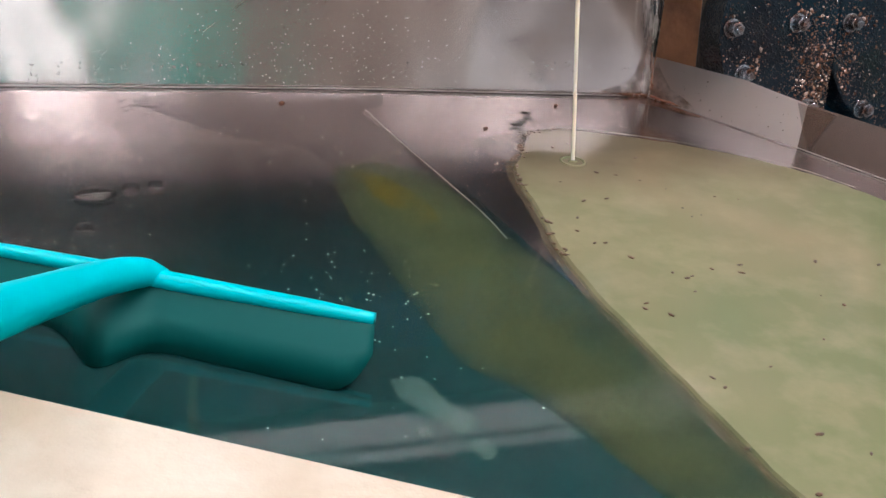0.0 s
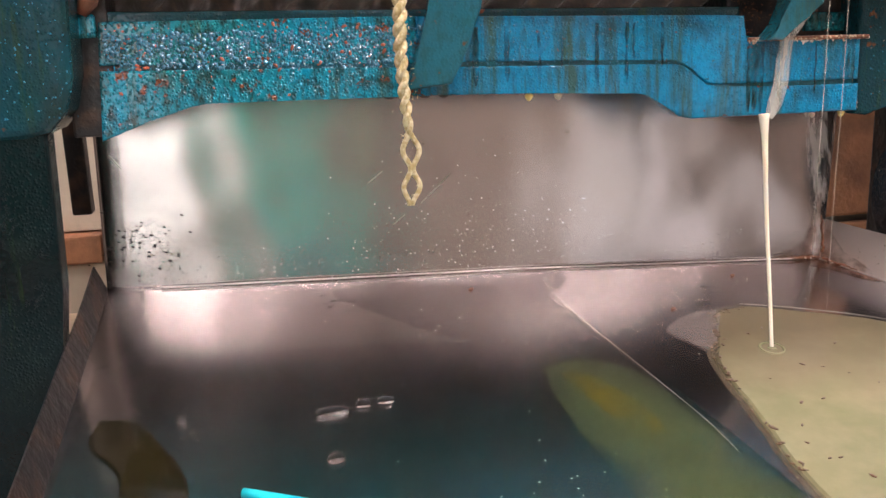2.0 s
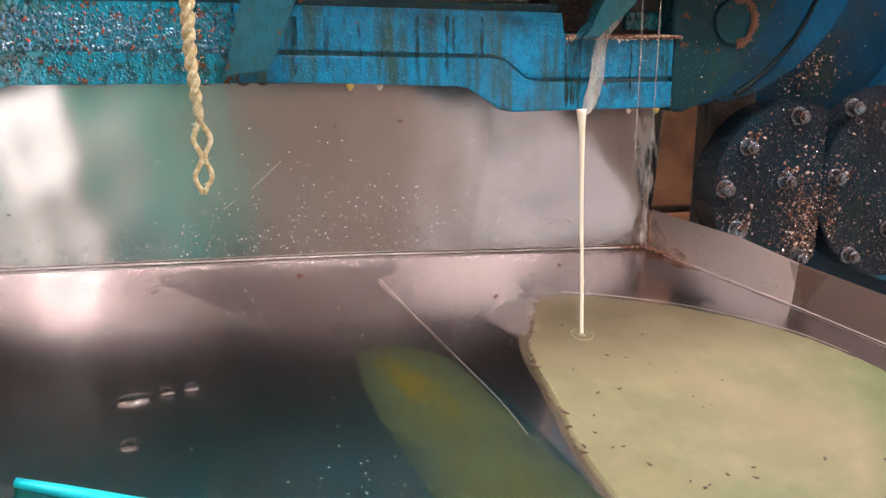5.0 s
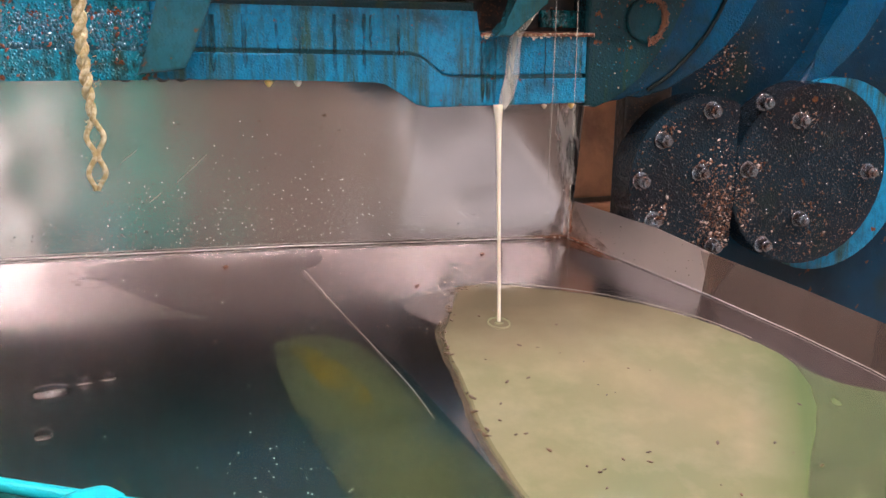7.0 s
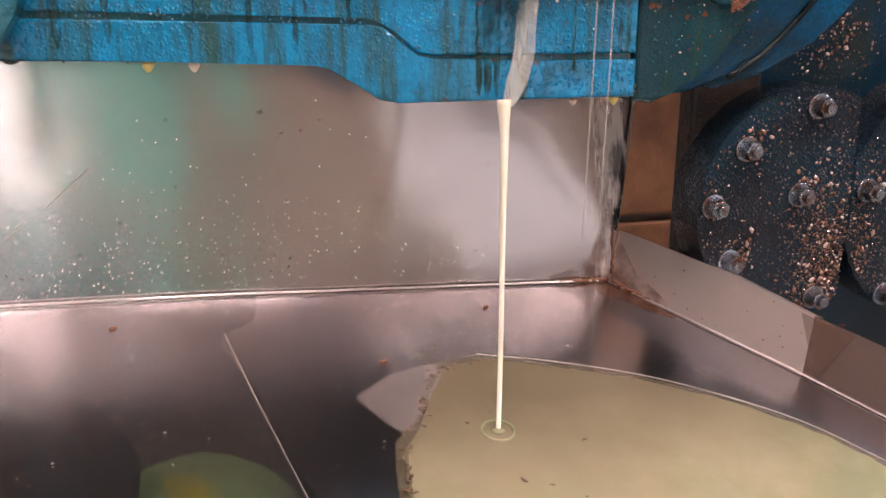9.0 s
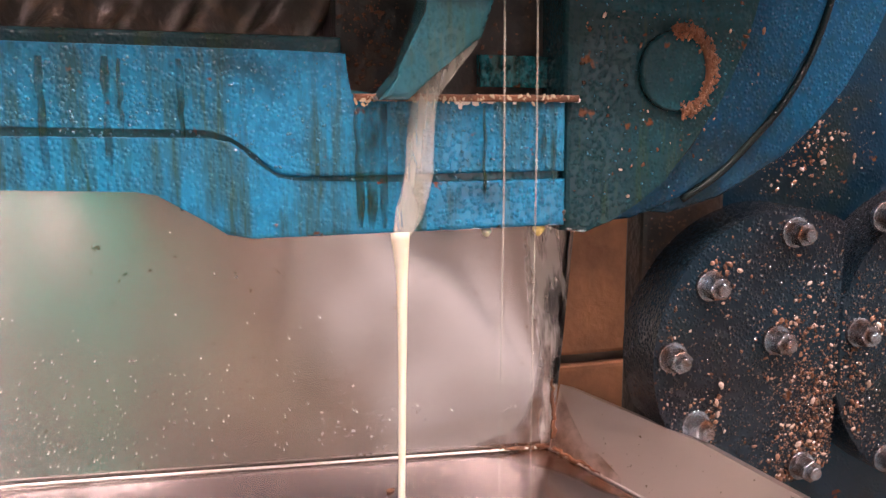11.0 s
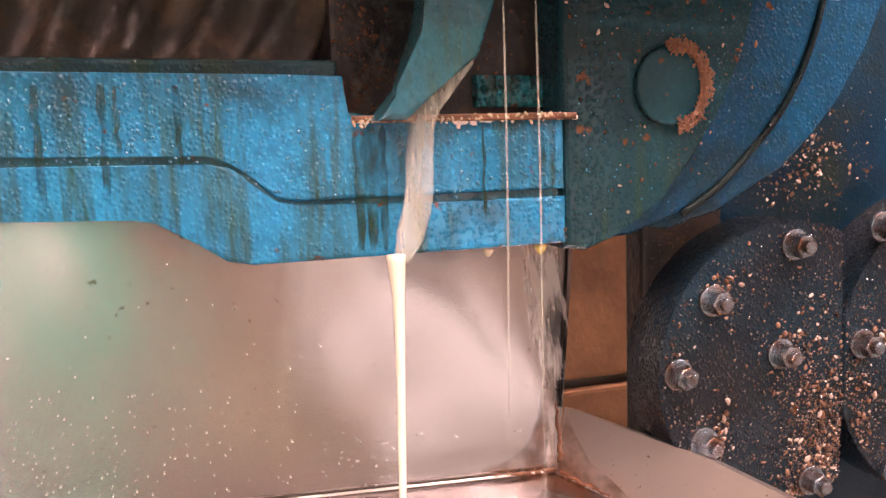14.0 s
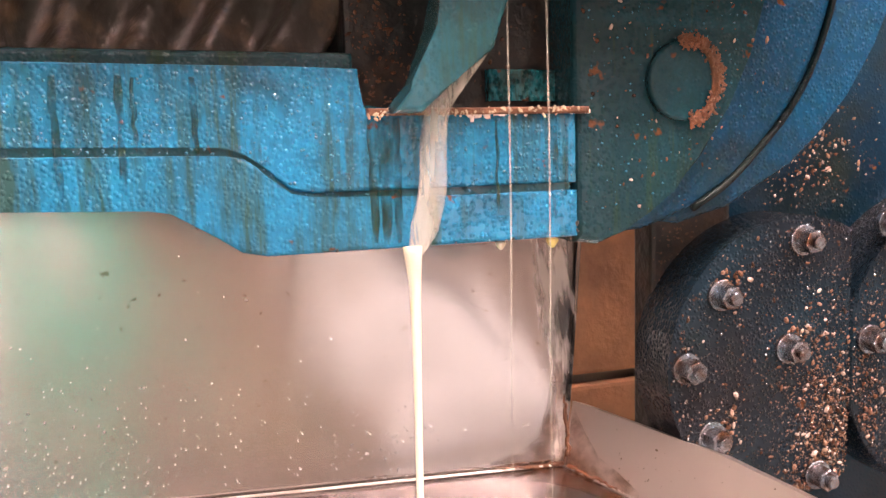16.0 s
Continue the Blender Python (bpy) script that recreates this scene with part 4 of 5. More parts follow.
    # film darkens toward the front to paint what the floor reflects there
    tagged(part("murky_dark_water", on_floor([(-0.235, 0.85), (-0.10, 0.86), (0.05, 0.855), (0.15, 0.85), (0.200, 0.78), (0.225, 0.68), (0.245, 0.56), (0.265, 0.42), (0.34, 0.315), (0.22, 0.365), (0.10, 0.425), (0.0, 0.475), (-0.10, 0.525), (-0.19, 0.57), (-0.235, 0.62), (-0.236, 0.74)], 0.0006, steps=5), POOL), "murky water with the tray's dark reflection painted in toward the front rim", "water")
    # clear drops that sit on the steel
    for x, y, a, b in ((-0.058, 0.758, 0.0150, 0.0105), (-0.034, 0.768, 0.0065, 0.0055), (-0.017, 0.771, 0.0070, 0.0055), (-0.059, 0.703, 0.0065, 0.0075), (-0.165, 0.764, 0.004, 0.004)):
        bm = bmesh.new()
        bmesh.ops.create_uvsphere(bm, u_segments=20, v_segments=10, radius=1.0)
        for v in bm.verts:
            k = 1 + 0.12 * noise.noise(v.co * 1.3 + Vector((x * 90, y * 90, 0)))
            v.co = Vector((v.co.x * a * k, v.co.y * b * k, max(v.co.z, -0.05) * 0.0058))
        bmesh.ops.transform(bm, matrix=pose(x, y, floor_z(x, y) + 0.0004), verts=bm.verts[:])
        tagged(part("water_drop", bm, CLEAR, None, "", True), "clear domed water drop on the steel tray", "water", "drops on the tray")
    # crusts and fibres along the puddle's edge
    bm = bmesh.new()
    for (x0, y0), (x1, y1) in zip(PUDDLE[-4:] + PUDDLE[:1], PUDDLE[-3:] + PUDDLE[:2]):
        for _ in range(16):
            u = rng.random()
            x, y = x0 + (x1 - x0) * u + rng.gauss(0, 0.002) - 0.003, y0 + (y1 - y0) * u + rng.gauss(0, 0.002)
            r = rng.uniform(0.0005, 0.0018)
            bmesh.ops.create_icosphere(bm, subdivisions=1, radius=r, matrix=pose(x, y, floor_z(x, y) + 0.0035, 0, 0, rng.uniform(0, 180)) @ Matrix.Diagonal((2.0, 0.9, 0.6, 1)))
    tagged(part("crust_crumbs", bm, SPECK), "dark crust crumbs along the juice edge", "crumbs", kind="stuff")
    # tiny pale bubbles on the dark steel and film
    bm = bmesh.new()
    for _ in range(150):
        x, y = rng.gauss(0.105, 0.035), rng.gauss(0.60, 0.055)
        if rng.random() < 0.35:
            x, y = rng.uniform(-0.02, 0.46), rng.uniform(0.62, 0.97)
        r = rng.choice((0.0002, 0.0003, 0.0004, 0.0005))
        lift = 0.0038 if x > 0.25 and y < 0.84 else 0.0022
        bmesh.ops.create_icosphere(bm, subdivisions=1, radius=r, matrix=pose(x, y, floor_z(x, y) + lift * 0.6) @ Matrix.Diagonal((1.4, 1.2, 0.7, 1)))
    tagged(part("bubbles", bm, PALEDOT), "tiny pale bubbles and flecks on the wet steel", "bubbles", kind="stuff")
    # splash marks on the far steel
    bm = bmesh.new()
    for _ in range(150):
        u = rng.random()
        x, y = -0.035 + 0.15 * u + rng.gauss(0, 0.012), 0.955 - 0.10 * u + rng.gauss(0, 0.016)
        r = rng.uniform(0.0006, 0.0020)
        bmesh.ops.create_icosphere(bm, subdivisions=1, radius=r, matrix=pose(x, y, floor_z(x, y) + 0.0003, 0, 0, rng.gauss(20, 14)) @ Matrix.Diagonal((2.4, 0.8, 0.14, 1)))
    tagged(part("splash_marks", bm, FLOOR, None, "", True), "many small splash drops on the steel tray", "water", kind="stuff")
    bm = bmesh.new()
    for x, y, a in ((0.303, 0.905, 0.006), (0.318, 0.922, 0.004), (0.296, 0.893, 0.005), (0.322, 0.937, 0.005), (0.310, 0.912, 0.004)):
        bmesh.ops.create_icosphere(bm, subdivisions=2, radius=a, matrix=pose(x, y, floor_z(x, y) + 0.0003, 0, 0, 10) @ Matrix.Diagonal((1.3, 0.8, 0.2, 1)))
    tagged(part("flat_drops", bm, CLEAR, None, "", True), "flat water drops on the steel tray", "water", kind="stuff")
    # a pin head and two red flecks
    for x, y, mat in ((0.089, 0.955, RUST), (0.268, 0.892, RUST), (0.36, 0.955, RUST)):
        bm = bmesh.new()
        bmesh.ops.create_icosphere(bm, subdivisions=1, radius=0.0022, matrix=pose(x, y, floor_z(x, y) + 0.0008, 0, 0, 30) @ Matrix.Diagonal((1.6, 0.8, 0.6, 1)))
        tagged(part("cane_fleck", bm, mat), "small reddish cane fleck on the tray", "fleck", "cane flecks")




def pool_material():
    """Murky water; its alpha ramp also paints the floor's dark reflection toward the front rim."""
    m = material("murky_water_dark_reflection", (0.007, 0.042, 0.042), 0.05)
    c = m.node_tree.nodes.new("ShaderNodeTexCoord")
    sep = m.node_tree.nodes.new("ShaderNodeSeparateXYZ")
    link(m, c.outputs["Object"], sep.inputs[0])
    front_dark = m.node_tree.nodes.new("ShaderNodeMapRange")
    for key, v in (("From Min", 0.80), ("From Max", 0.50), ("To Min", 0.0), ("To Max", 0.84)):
        front_dark.inputs[key].default_value = v
    link(m, sep.outputs[1], front_dark.inputs[0])
    link(m, front_dark.outputs[0], bsdf(m)["Alpha"])
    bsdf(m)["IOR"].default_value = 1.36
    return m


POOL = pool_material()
CLEAR = material("clear_water", (1, 1, 1), 0.02)
bsdf(CLEAR)["Transmission Weight"].default_value = 1.0
bsdf(CLEAR)["IOR"].default_value = 1.33
PATCH_SHEEN = film_material("pinkish_steel_sheen", (0.36, 0.30, 0.28), 0.36)
EDGELINE = mottled("pale_edge_line", (0.50, 0.45, 0.40), (0.28, 0.24, 0.21), 60.0, 0.35)
BROWN = film_material("dark_brown_juice", (0.016, 0.013, 0.005), 0.95)
PALE = film_material("pale_green_smear", (0.16, 0.28, 0.24), 0.35)
PALEDOT = material("pale_bubble", (0.70, 0.72, 0.62), 0.2)
juice_details()


def specks():
    rng = random.Random(9)
    s = new("juice_specks", bpy.data.meshes.new("juice_specks"))
    bm = bmesh.new()
    for _ in range(75):
        x, y = rng.uniform(0.26, 0.56), rng.uniform(0.40, 0.86)
        if y > 0.86 - 1.05 * max(0, x - 0.34) or x < 0.262 + 0.25 * max(0, y - 0.76):
            continue
        r = rng.uniform(0.0006, 0.0017)
        bmesh.ops.create_icosphere(bm, subdivisions=1, radius=r, matrix=pose(x, y, floor_z(x, y) + 0.0037, 0, 0, rng.uniform(0, 180)) @ Matrix.Diagonal((rng.uniform(1.2, 2.6), 0.9, 0.5, 1)))
    bm.to_mesh(s.data)
    bm.free()
    s.data.materials.append(SPECK)
    return tagged(s, "dark cane specks floating on the juice", "specks", kind="stuff")


SPECKS = specks()


def drips():
    for x, z, r, mat in ((0.132, 0.7275, 0.0038, DRIP), (0.158, 0.7268, 0.0036, STREAM), (0.399, 0.6985, 0.0028, STREAM), (0.428, 0.6985, 0.0034, DRIP)):
        bm = bmesh.new()
        bmesh.ops.create_uvsphere(bm, u_segments=12, v_segments=8, radius=1.0)
        for v in bm.verts:
            k = 1.0 if v.co.z > 0 else 1.0 - 0.35 * abs(v.co.z)
            v.co = Vector((v.co.x * r * k, v.co.y * r * k, v.co.z * r * (0.5 if v.co.z > 0 else 1.25)))
        bmesh.ops.transform(bm, matrix=pose(x, 0.893, z), verts=bm.verts[:])
        tagged(part("juice_drip", bm, mat, None, "", True), "creamy yellow juice drip under the blue lip", "drip", "drips under the lip")
    rng = random.Random(12)
    for x in (-0.118, -0.088, -0.072, -0.052, -0.040, -0.012, 0.004, 0.012, 0.042, 0.058):
        bm = bmesh.new()
        bmesh.ops.create_icosphere(bm, subdivisions=2, radius=rng.uniform(0.0018, 0.0036), matrix=pose(x, 0.894, np.interp(x, [-0.135, 0.215], [0.7365, 0.7275])) @ Matrix.Diagonal((1.7, 1, 0.9, 1)))
        tagged(part("grime_drip", bm, GRIME_AND_SHADE, None, "", True), "dark greasy drop under the blue lip", "drip", "greasy drops")


drips()


def grime_runs():
    rng = random.Random(31)
    for x, top, low, wide in ((0.191, 0.786, 0.732, 0.0022), (0.218, 0.786, 0.733, 0.0020), (0.224, 0.785, 0.752, 0.0012), (0.250, 0.785, 0.745, 0.0016), (0.160, 0.787, 0.748, 0.0014), (0.140, 0.787, 0.735, 0.0018), (0.112, 0.786, 0.740, 0.0022),
                              (0.332, 0.766, 0.704, 0.0030), (0.338, 0.766, 0.702, 0.0040), (0.344, 0.764, 0.703, 0.0026), (0.396, 0.762, 0.715, 0.0010), (0.428, 0.758, 0.712, 0.0018), (0.434, 0.762, 0.722, 0.0012), (0.085, 0.786, 0.738, 0.0030)):
        n = 9
        pts = [(x + rng.gauss(0, 0.0003), 0.8892, top + (low - top) * i / (n - 1)) for i in range(n)]
        bm = tube(curve_through(pts, 3), [wide * 0.7] + [wide * rng.uniform(0.6, 1.1) for _ in range(5)] + [wide * 0.3], 8)
        for v in bm.verts:
            v.co.y = (0.8874 if x > 0.3 else 0.8878) + (v.co.y - 0.8892) * 0.10
        tagged(part("grime_run", bm, RUN, None, "", True), "greenish brown run of dried juice down the blue panel", "stain", "runs on the panel")


RUN = film_material("dried_juice_run", (0.020, 0.055, 0.014), 0.70)
link(RUN, grey(RUN, noise_of(RUN, 160.0, 4, (1, 1, 0.3)), 0.38, 0.68, 0.0, 0.55), bsdf(RUN)["Alpha"])
grime_runs()


def crumbs():
    """Cane fibre crumbs that stick to the oily iron."""
    rng = random.Random(21)

    def sprinkle(name, places, y, mat, label, sizes=(0.0003, 0.0003, 0.0004, 0.0005, 0.0007, 0.0011), flat=0.7, long=2.2):
        grains(name, [(x, y, z, rng.choice(sizes)) for x, z in places], mat, rng, label, "crumbs", flat=flat, long=long)

    def blob(cx, cz, sx, sz, n):
        return [(rng.gauss(cx, sx), rng.gauss(cz, sz)) for _ in range(n)]

    def inside(ps):
        return [(x, z) for x, z in ps if (x - 0.608) ** 2 + (z - 0.607) ** 2 < 0.089 ** 2 and x < 0.650 or (x - 0.752) ** 2 + (z - 0.603) ** 2 < 0.103 ** 2 and x > 0.652]

    p = blob(0.632, 0.56, 0.013, 0.035, 700) + blob(0.625, 0.525, 0.014, 0.008, 200) + blob(0.560, 0.655, 0.006, 0.006, 34) + blob(0.605, 0.62, 0.009, 0.006, 40)
    p += blob(0.665, 0.56, 0.008, 0.04, 120) + blob(0.67, 0.615, 0.01, 0.007, 40) + blob(0.76, 0.53, 0.02, 0.02, 110)
    p += [(rng.uniform(0.52, 0.86), rng.uniform(0.50, 0.71)) for _ in range(900)] + blob(0.527, 0.60, 0.005, 0.04, 60) + blob(0.556, 0.570, 0.007, 0.007, 60)
    sprinkle("cane_crumbs", inside(p), 0.9245, BAGASSE, "orange brown cane fibre crumbs stuck to the oily flanges")
    heaps = blob(0.636, 0.565, 0.008, 0.028, 120) + blob(0.625, 0.524, 0.013, 0.007, 70) + blob(0.664, 0.570, 0.005, 0.030, 60) + blob(0.612, 0.622, 0.010, 0.006, 30) + blob(0.566, 0.660, 0.006, 0.008, 20)
    heaps += blob(0.678, 0.617, 0.010, 0.006, 30) + blob(0.558, 0.572, 0.007, 0.009, 30) + blob(0.752, 0.556, 0.008, 0.008, 30) + blob(0.735, 0.672, 0.010, 0.005, 35)
    sprinkle("cane_crumbs", inside(heaps), 0.9235, BAGASSE, "wet heaps of brown cane crumbs round the bolts", (0.0005, 0.0006, 0.0008, 0.0011, 0.0016), 0.8, 2.0)
    q = [(rng.uniform(0.58, 0.95), rng.uniform(0.60, 0.80)) for _ in range(300)] + blob(0.655, 0.735, 0.02, 0.02, 320)
    sprinkle("cane_crumbs", [(x, z) for x, z in q if (x - 0.775) ** 2 + (z - 0.602) ** 2 > 0.115 ** 2 and z < 0.71 + 0.7 * max(0, x - 0.6)], 0.9835, BAGASSE, "cane fibre crumbs on the blue housing")
    e = [(rng.uniform(-0.2, 0.32), rng.gauss(0.786, 0.0018)) for _ in range(260)]
    sprinkle("paint_chips", [(x, z + (0.06 - x) * 0.022) for x, z in e], 0.8955, CHIP, "pale chips and crumbs along the chipped ledge", (0.0004, 0.0006, 0.0009, 0.0014, 0.0022), 0.3, 3.0)
    big = [(rng.gauss(c, 0.006), 0.7865 + rng.gauss(0, 0.0016) + (0.06 - c) * 0.022) for c in (0.168, 0.176, 0.205, 0.23, 0.30, 0.145, 0.09) for _ in range(7)]
    sprinkle("paint_chips", big, 0.8950, CHIP, "large pale chips where paint has flaked from the ledge", (0.0010, 0.0016, 0.0024, 0.0030), 0.15, 2.4)
    # white grains stand in for wet highlights on the slot edge
    big = [(rng.gauss(c, 0.003), 0.7655 - abs(rng.gauss(0, 0.0010))) for c in (0.383, 0.390, 0.398, 0.412, 0.437, 0.441) for _ in range(6)]
    sprinkle("paint_chips", big, 0.8880, WHITEDOT, "white grains painted as wet highlights along the slot edge", (0.0006, 0.0009, 0.0014), 0.2, 1.8)
    f = [(rng.uniform(0.330, 0.442), rng.gauss(0.766, 0.0010)) for _ in range(110)]
    sprinkle("paint_chips", f, 0.8858, CHIP, "pale chips along the slot edge", (0.0003, 0.0004, 0.0005, 0.0008), 0.4, 2.5)
    h = [(rng.gauss(0.345, 0.012), rng.uniform(0.77, 0.86)) for _ in range(220)] + [(rng.uniform(0.33, 0.47), rng.uniform(0.77, 0.86)) for _ in range(200)]
    sprinkle("cane_crumbs", h, 0.9245, RUST, "rusty crumbs on the greasy slot wall")
    k = [(rng.uniform(0.445, 0.56), rng.uniform(0.70, 0.86)) for _ in range(160)]
    sprinkle("cane_crumbs", [(x, z) for x, z in k if z > 0.70 + 1.3 * max(0, x - 0.50)], 0.8938, BAGASSE, "cane fibre crumbs on the side frame")
    g = [(rng.uniform(-0.21, 0.03), rng.uniform(0.735, 0.795)) for _ in range(150)]
    sprinkle("rust_flecks", [(x, z) for x, z in g if z > 0.738], 0.8885, RUST, "rust flecks on the wet blue panel", (0.0004, 0.0006, 0.0009, 0.0014))

    ring = []
    for _ in range(700):
        a, r = rng.uniform(-85, 105), rng.gauss(0.0200, 0.0016)
        ring.append((0.505 + r * math.cos(radians(a)), 0.888 + rng.uniform(-0.003, 0.001), 0.780 + 1.08 * r * math.sin(radians(a)), rng.choice((0.0003, 0.0004, 0.0006, 0.0010))))
    grains("rust_scale", ring, RUST, rng, "flaking rust scale round the worn boss", "rust", flat=0.5, rough=0.6)
    dust = inside(blob(0.628, 0.555, 0.018, 0.04, 1500) + blob(0.665, 0.56, 0.012, 0.045, 500) + blob(0.75, 0.535, 0.04, 0.02, 400) + [(rng.uniform(0.52, 0.86), rng.uniform(0.50, 0.71)) for _ in range(1500)])
    sprinkle("cane_dust", dust, 0.9247, DUST, "fine brown cane dust on the oily flanges", (0.0002, 0.0003, 0.0004, 0.0006), 0.5, 2.0)
    sprinkle("cane_dust", [(rng.uniform(0.528, 0.56), rng.uniform(0.45, 0.71)) for _ in range(500)], 0.9615, DUST, "fine brown cane dust on the strut", (0.0003, 0.0005, 0.0008), 0.5, 2.0)
    sprinkle("cane_crumbs", blob(0.60, 0.735, 0.03, 0.012, 130), 0.9168, BAGASSE, "cane fibre crumbs on the housing ring")

    # beads of juice on the painted panel, thick on the grimy end
    beads = []
    while len(beads) < 4200:
        x, z = rng.uniform(-0.21, 0.44), rng.uniform(0.702, 0.79)
        low = np.interp(x, [-0.215, -0.15, 0.228, 0.275, 0.44], [0.712, 0.737, 0.730, 0.703, 0.703])
        top = np.interp(x, [-0.21, 0.326, 0.328, 0.44], [0.795, 0.785, 0.763, 0.762])
        thick = 0.7 if x < 0.03 else 0.30 if x < 0.24 else 0.16
        if low < z < top and rng.random() < thick:
            beads.append((x, 0.8894, z, rng.choice((0.0004, 0.0005, 0.0006, 0.0008, 0.0012)) * (1.6 if x < 0.05 else 0.7)))
    grains("juice_beads", beads, BEAD, rng, "small shiny juice beads on the blue panel", "drops", flat=0.8, long=1.5, smooth=True, rough=0.1)
    beads = [(rng.uniform(-0.33, -0.225), 0.8448, rng.uniform(0.73, 0.90), rng.choice((0.0004, 0.0006, 0.0009))) for _ in range(420)]
    beads += [(rng.uniform(0.45, 0.55), 0.8938, rng.uniform(0.71, 0.83), rng.choice((0.0003, 0.0005, 0.0007))) for _ in range(160)]
    grains("juice_beads", [b for b in beads if b[0] < 0.5 or b[2] > 0.70 + 1.3 * (b[0] - 0.5) + 0.01], BEAD, rng, "small shiny juice beads on the side frames", "drops", flat=0.8, long=1.5, smooth=True, rough=0.1)
    oil = [(x, 0.9243, z, rng.choice((0.0004, 0.0006, 0.0008, 0.0011))) for x, z in inside([(rng.uniform(0.52, 0.86), rng.uniform(0.50, 0.71)) for _ in range(700)])]
    oil += [(rng.uniform(0.62, 0.9), 0.9832, rng.uniform(0.72, 0.80), rng.choice((0.0004, 0.0006, 0.0009))) for _ in range(160)]
    grains("oily_drops", oil, OILBEAD, rng, "shiny oily drops on the dark flanges", "drops", flat=0.7, long=1.6, smooth=True, rough=0.15)
    # dark grains along the panel's lower lip stand for shade on its bevel
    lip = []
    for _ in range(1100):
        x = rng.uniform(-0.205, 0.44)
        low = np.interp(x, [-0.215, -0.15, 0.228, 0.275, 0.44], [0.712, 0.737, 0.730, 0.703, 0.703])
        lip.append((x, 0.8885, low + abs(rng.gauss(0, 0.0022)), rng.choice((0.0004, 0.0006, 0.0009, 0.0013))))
    grains("lip_shade_grains", lip, GRIME_AND_SHADE, rng, "dark grains standing for shade along the panel's lower lip", "grease", flat=0.35, long=3.0, smooth=True, rough=0.4)
    # splash dots on the back sheet
    dots = []
    for _ in range(460):
        x, z = rng.gauss(0.13, 0.11), 0.552 + abs(rng.gauss(0, 0.045))
        if -0.2 < x < 0.45 and z < 0.70:
            dots.append((x, 0.9885 + 0.06 * (z - 0.545), z, rng.choice((0.0002, 0.0003, 0.0003, 0.0005))))
    grains("splash_dots", dots, WHITEDOT, rng, "tiny pale splash dots on the steel sheet", "drops", flat=0.4, long=1.8, smooth=True)


WHITEDOT = material("white_splash_and_glint", (0.86, 0.84, 0.82), 0.6)
OILBEAD = material("oily_drop", (0.02, 0.03, 0.04), 0.05)
bsdf(OILBEAD)["Coat Weight"].default_value = 1.0
bsdf(OILBEAD)["Coat IOR"].default_value = 2.4
bsdf(OILBEAD)["Coat Roughness"].default_value = 0.05
DUST = mottled("brown_cane_dust", (0.16, 0.075, 0.04), (0.05, 0.025, 0.016), 150.0, 0.5)
BEAD = material("juice_bead", (0.02, 0.17, 0.27), 0.08)
bsdf(BEAD)["Coat Weight"].default_value = 1.0
bsdf(BEAD)["Coat IOR"].default_value = 2.4
bsdf(BEAD)["Coat Roughness"].default_value = 0.05
CHIP = mottled("bare_primer_chip", (0.52, 0.44, 0.32), (0.30, 0.22, 0.14), 60.0, 0.7)
crumbs()


def corner_rust():
    t = thing("rusty_weld", "rusty weld in the corner of the steel tray", "weld", (0.477, 0.986, 0.54))
    inv = Matrix.Translation((-0.477, -0.986, -0.54))
    rng = random.Random(4)
    runs = [[(0.478 + 0.001 * i, 0.984 + 0.004 * i, 0.541 + 0.016 * i) for i in range(4)],
            [(0.476 - 0.011 * i, 0.9865, floor_z(0.476 - 0.011 * i, 0.988) + 0.002) for i in range(5)],
            [(0.478 + 0.0065 * i, 0.982 - 0.012 * i, floor_z(0.478 + 0.0065 * i, 0.982 - 0.012 * i) + 0.002) for i in range(4)]]
    for line in runs:
        pts = [Vector(p) + Vector((rng.gauss(0, 0.0007), rng.gauss(0, 0.0007), rng.gauss(0, 0.0005))) for p in curve_through(line, 6)]
        bm = tube(pts, [0.0020, 0.0013, 0.0015, 0.0008, 0.0003], 8)
        bmesh.ops.transform(bm, matrix=inv, verts=bm.verts[:])
        part("weld_bead", bm, RUST, t, "", True)


corner_rust()
STAIN = film_material("rust_stain", (0.16, 0.06, 0.028), 0.55)
link(STAIN, grey(STAIN, noise_of(STAIN, 70.0, 5), 0.38, 0.66, 0.0, 0.62), bsdf(STAIN)["Alpha"])
tagged(part("rust_stain", on_floor([(0.430, 0.984), (0.472, 0.984), (0.492, 0.950), (0.505, 0.925), (0.492, 0.932), (0.474, 0.958), (0.452, 0.974)], 0.0010, wave=0.06, steps=3), STAIN), "brown rust stain in the tray's corner", "rust")


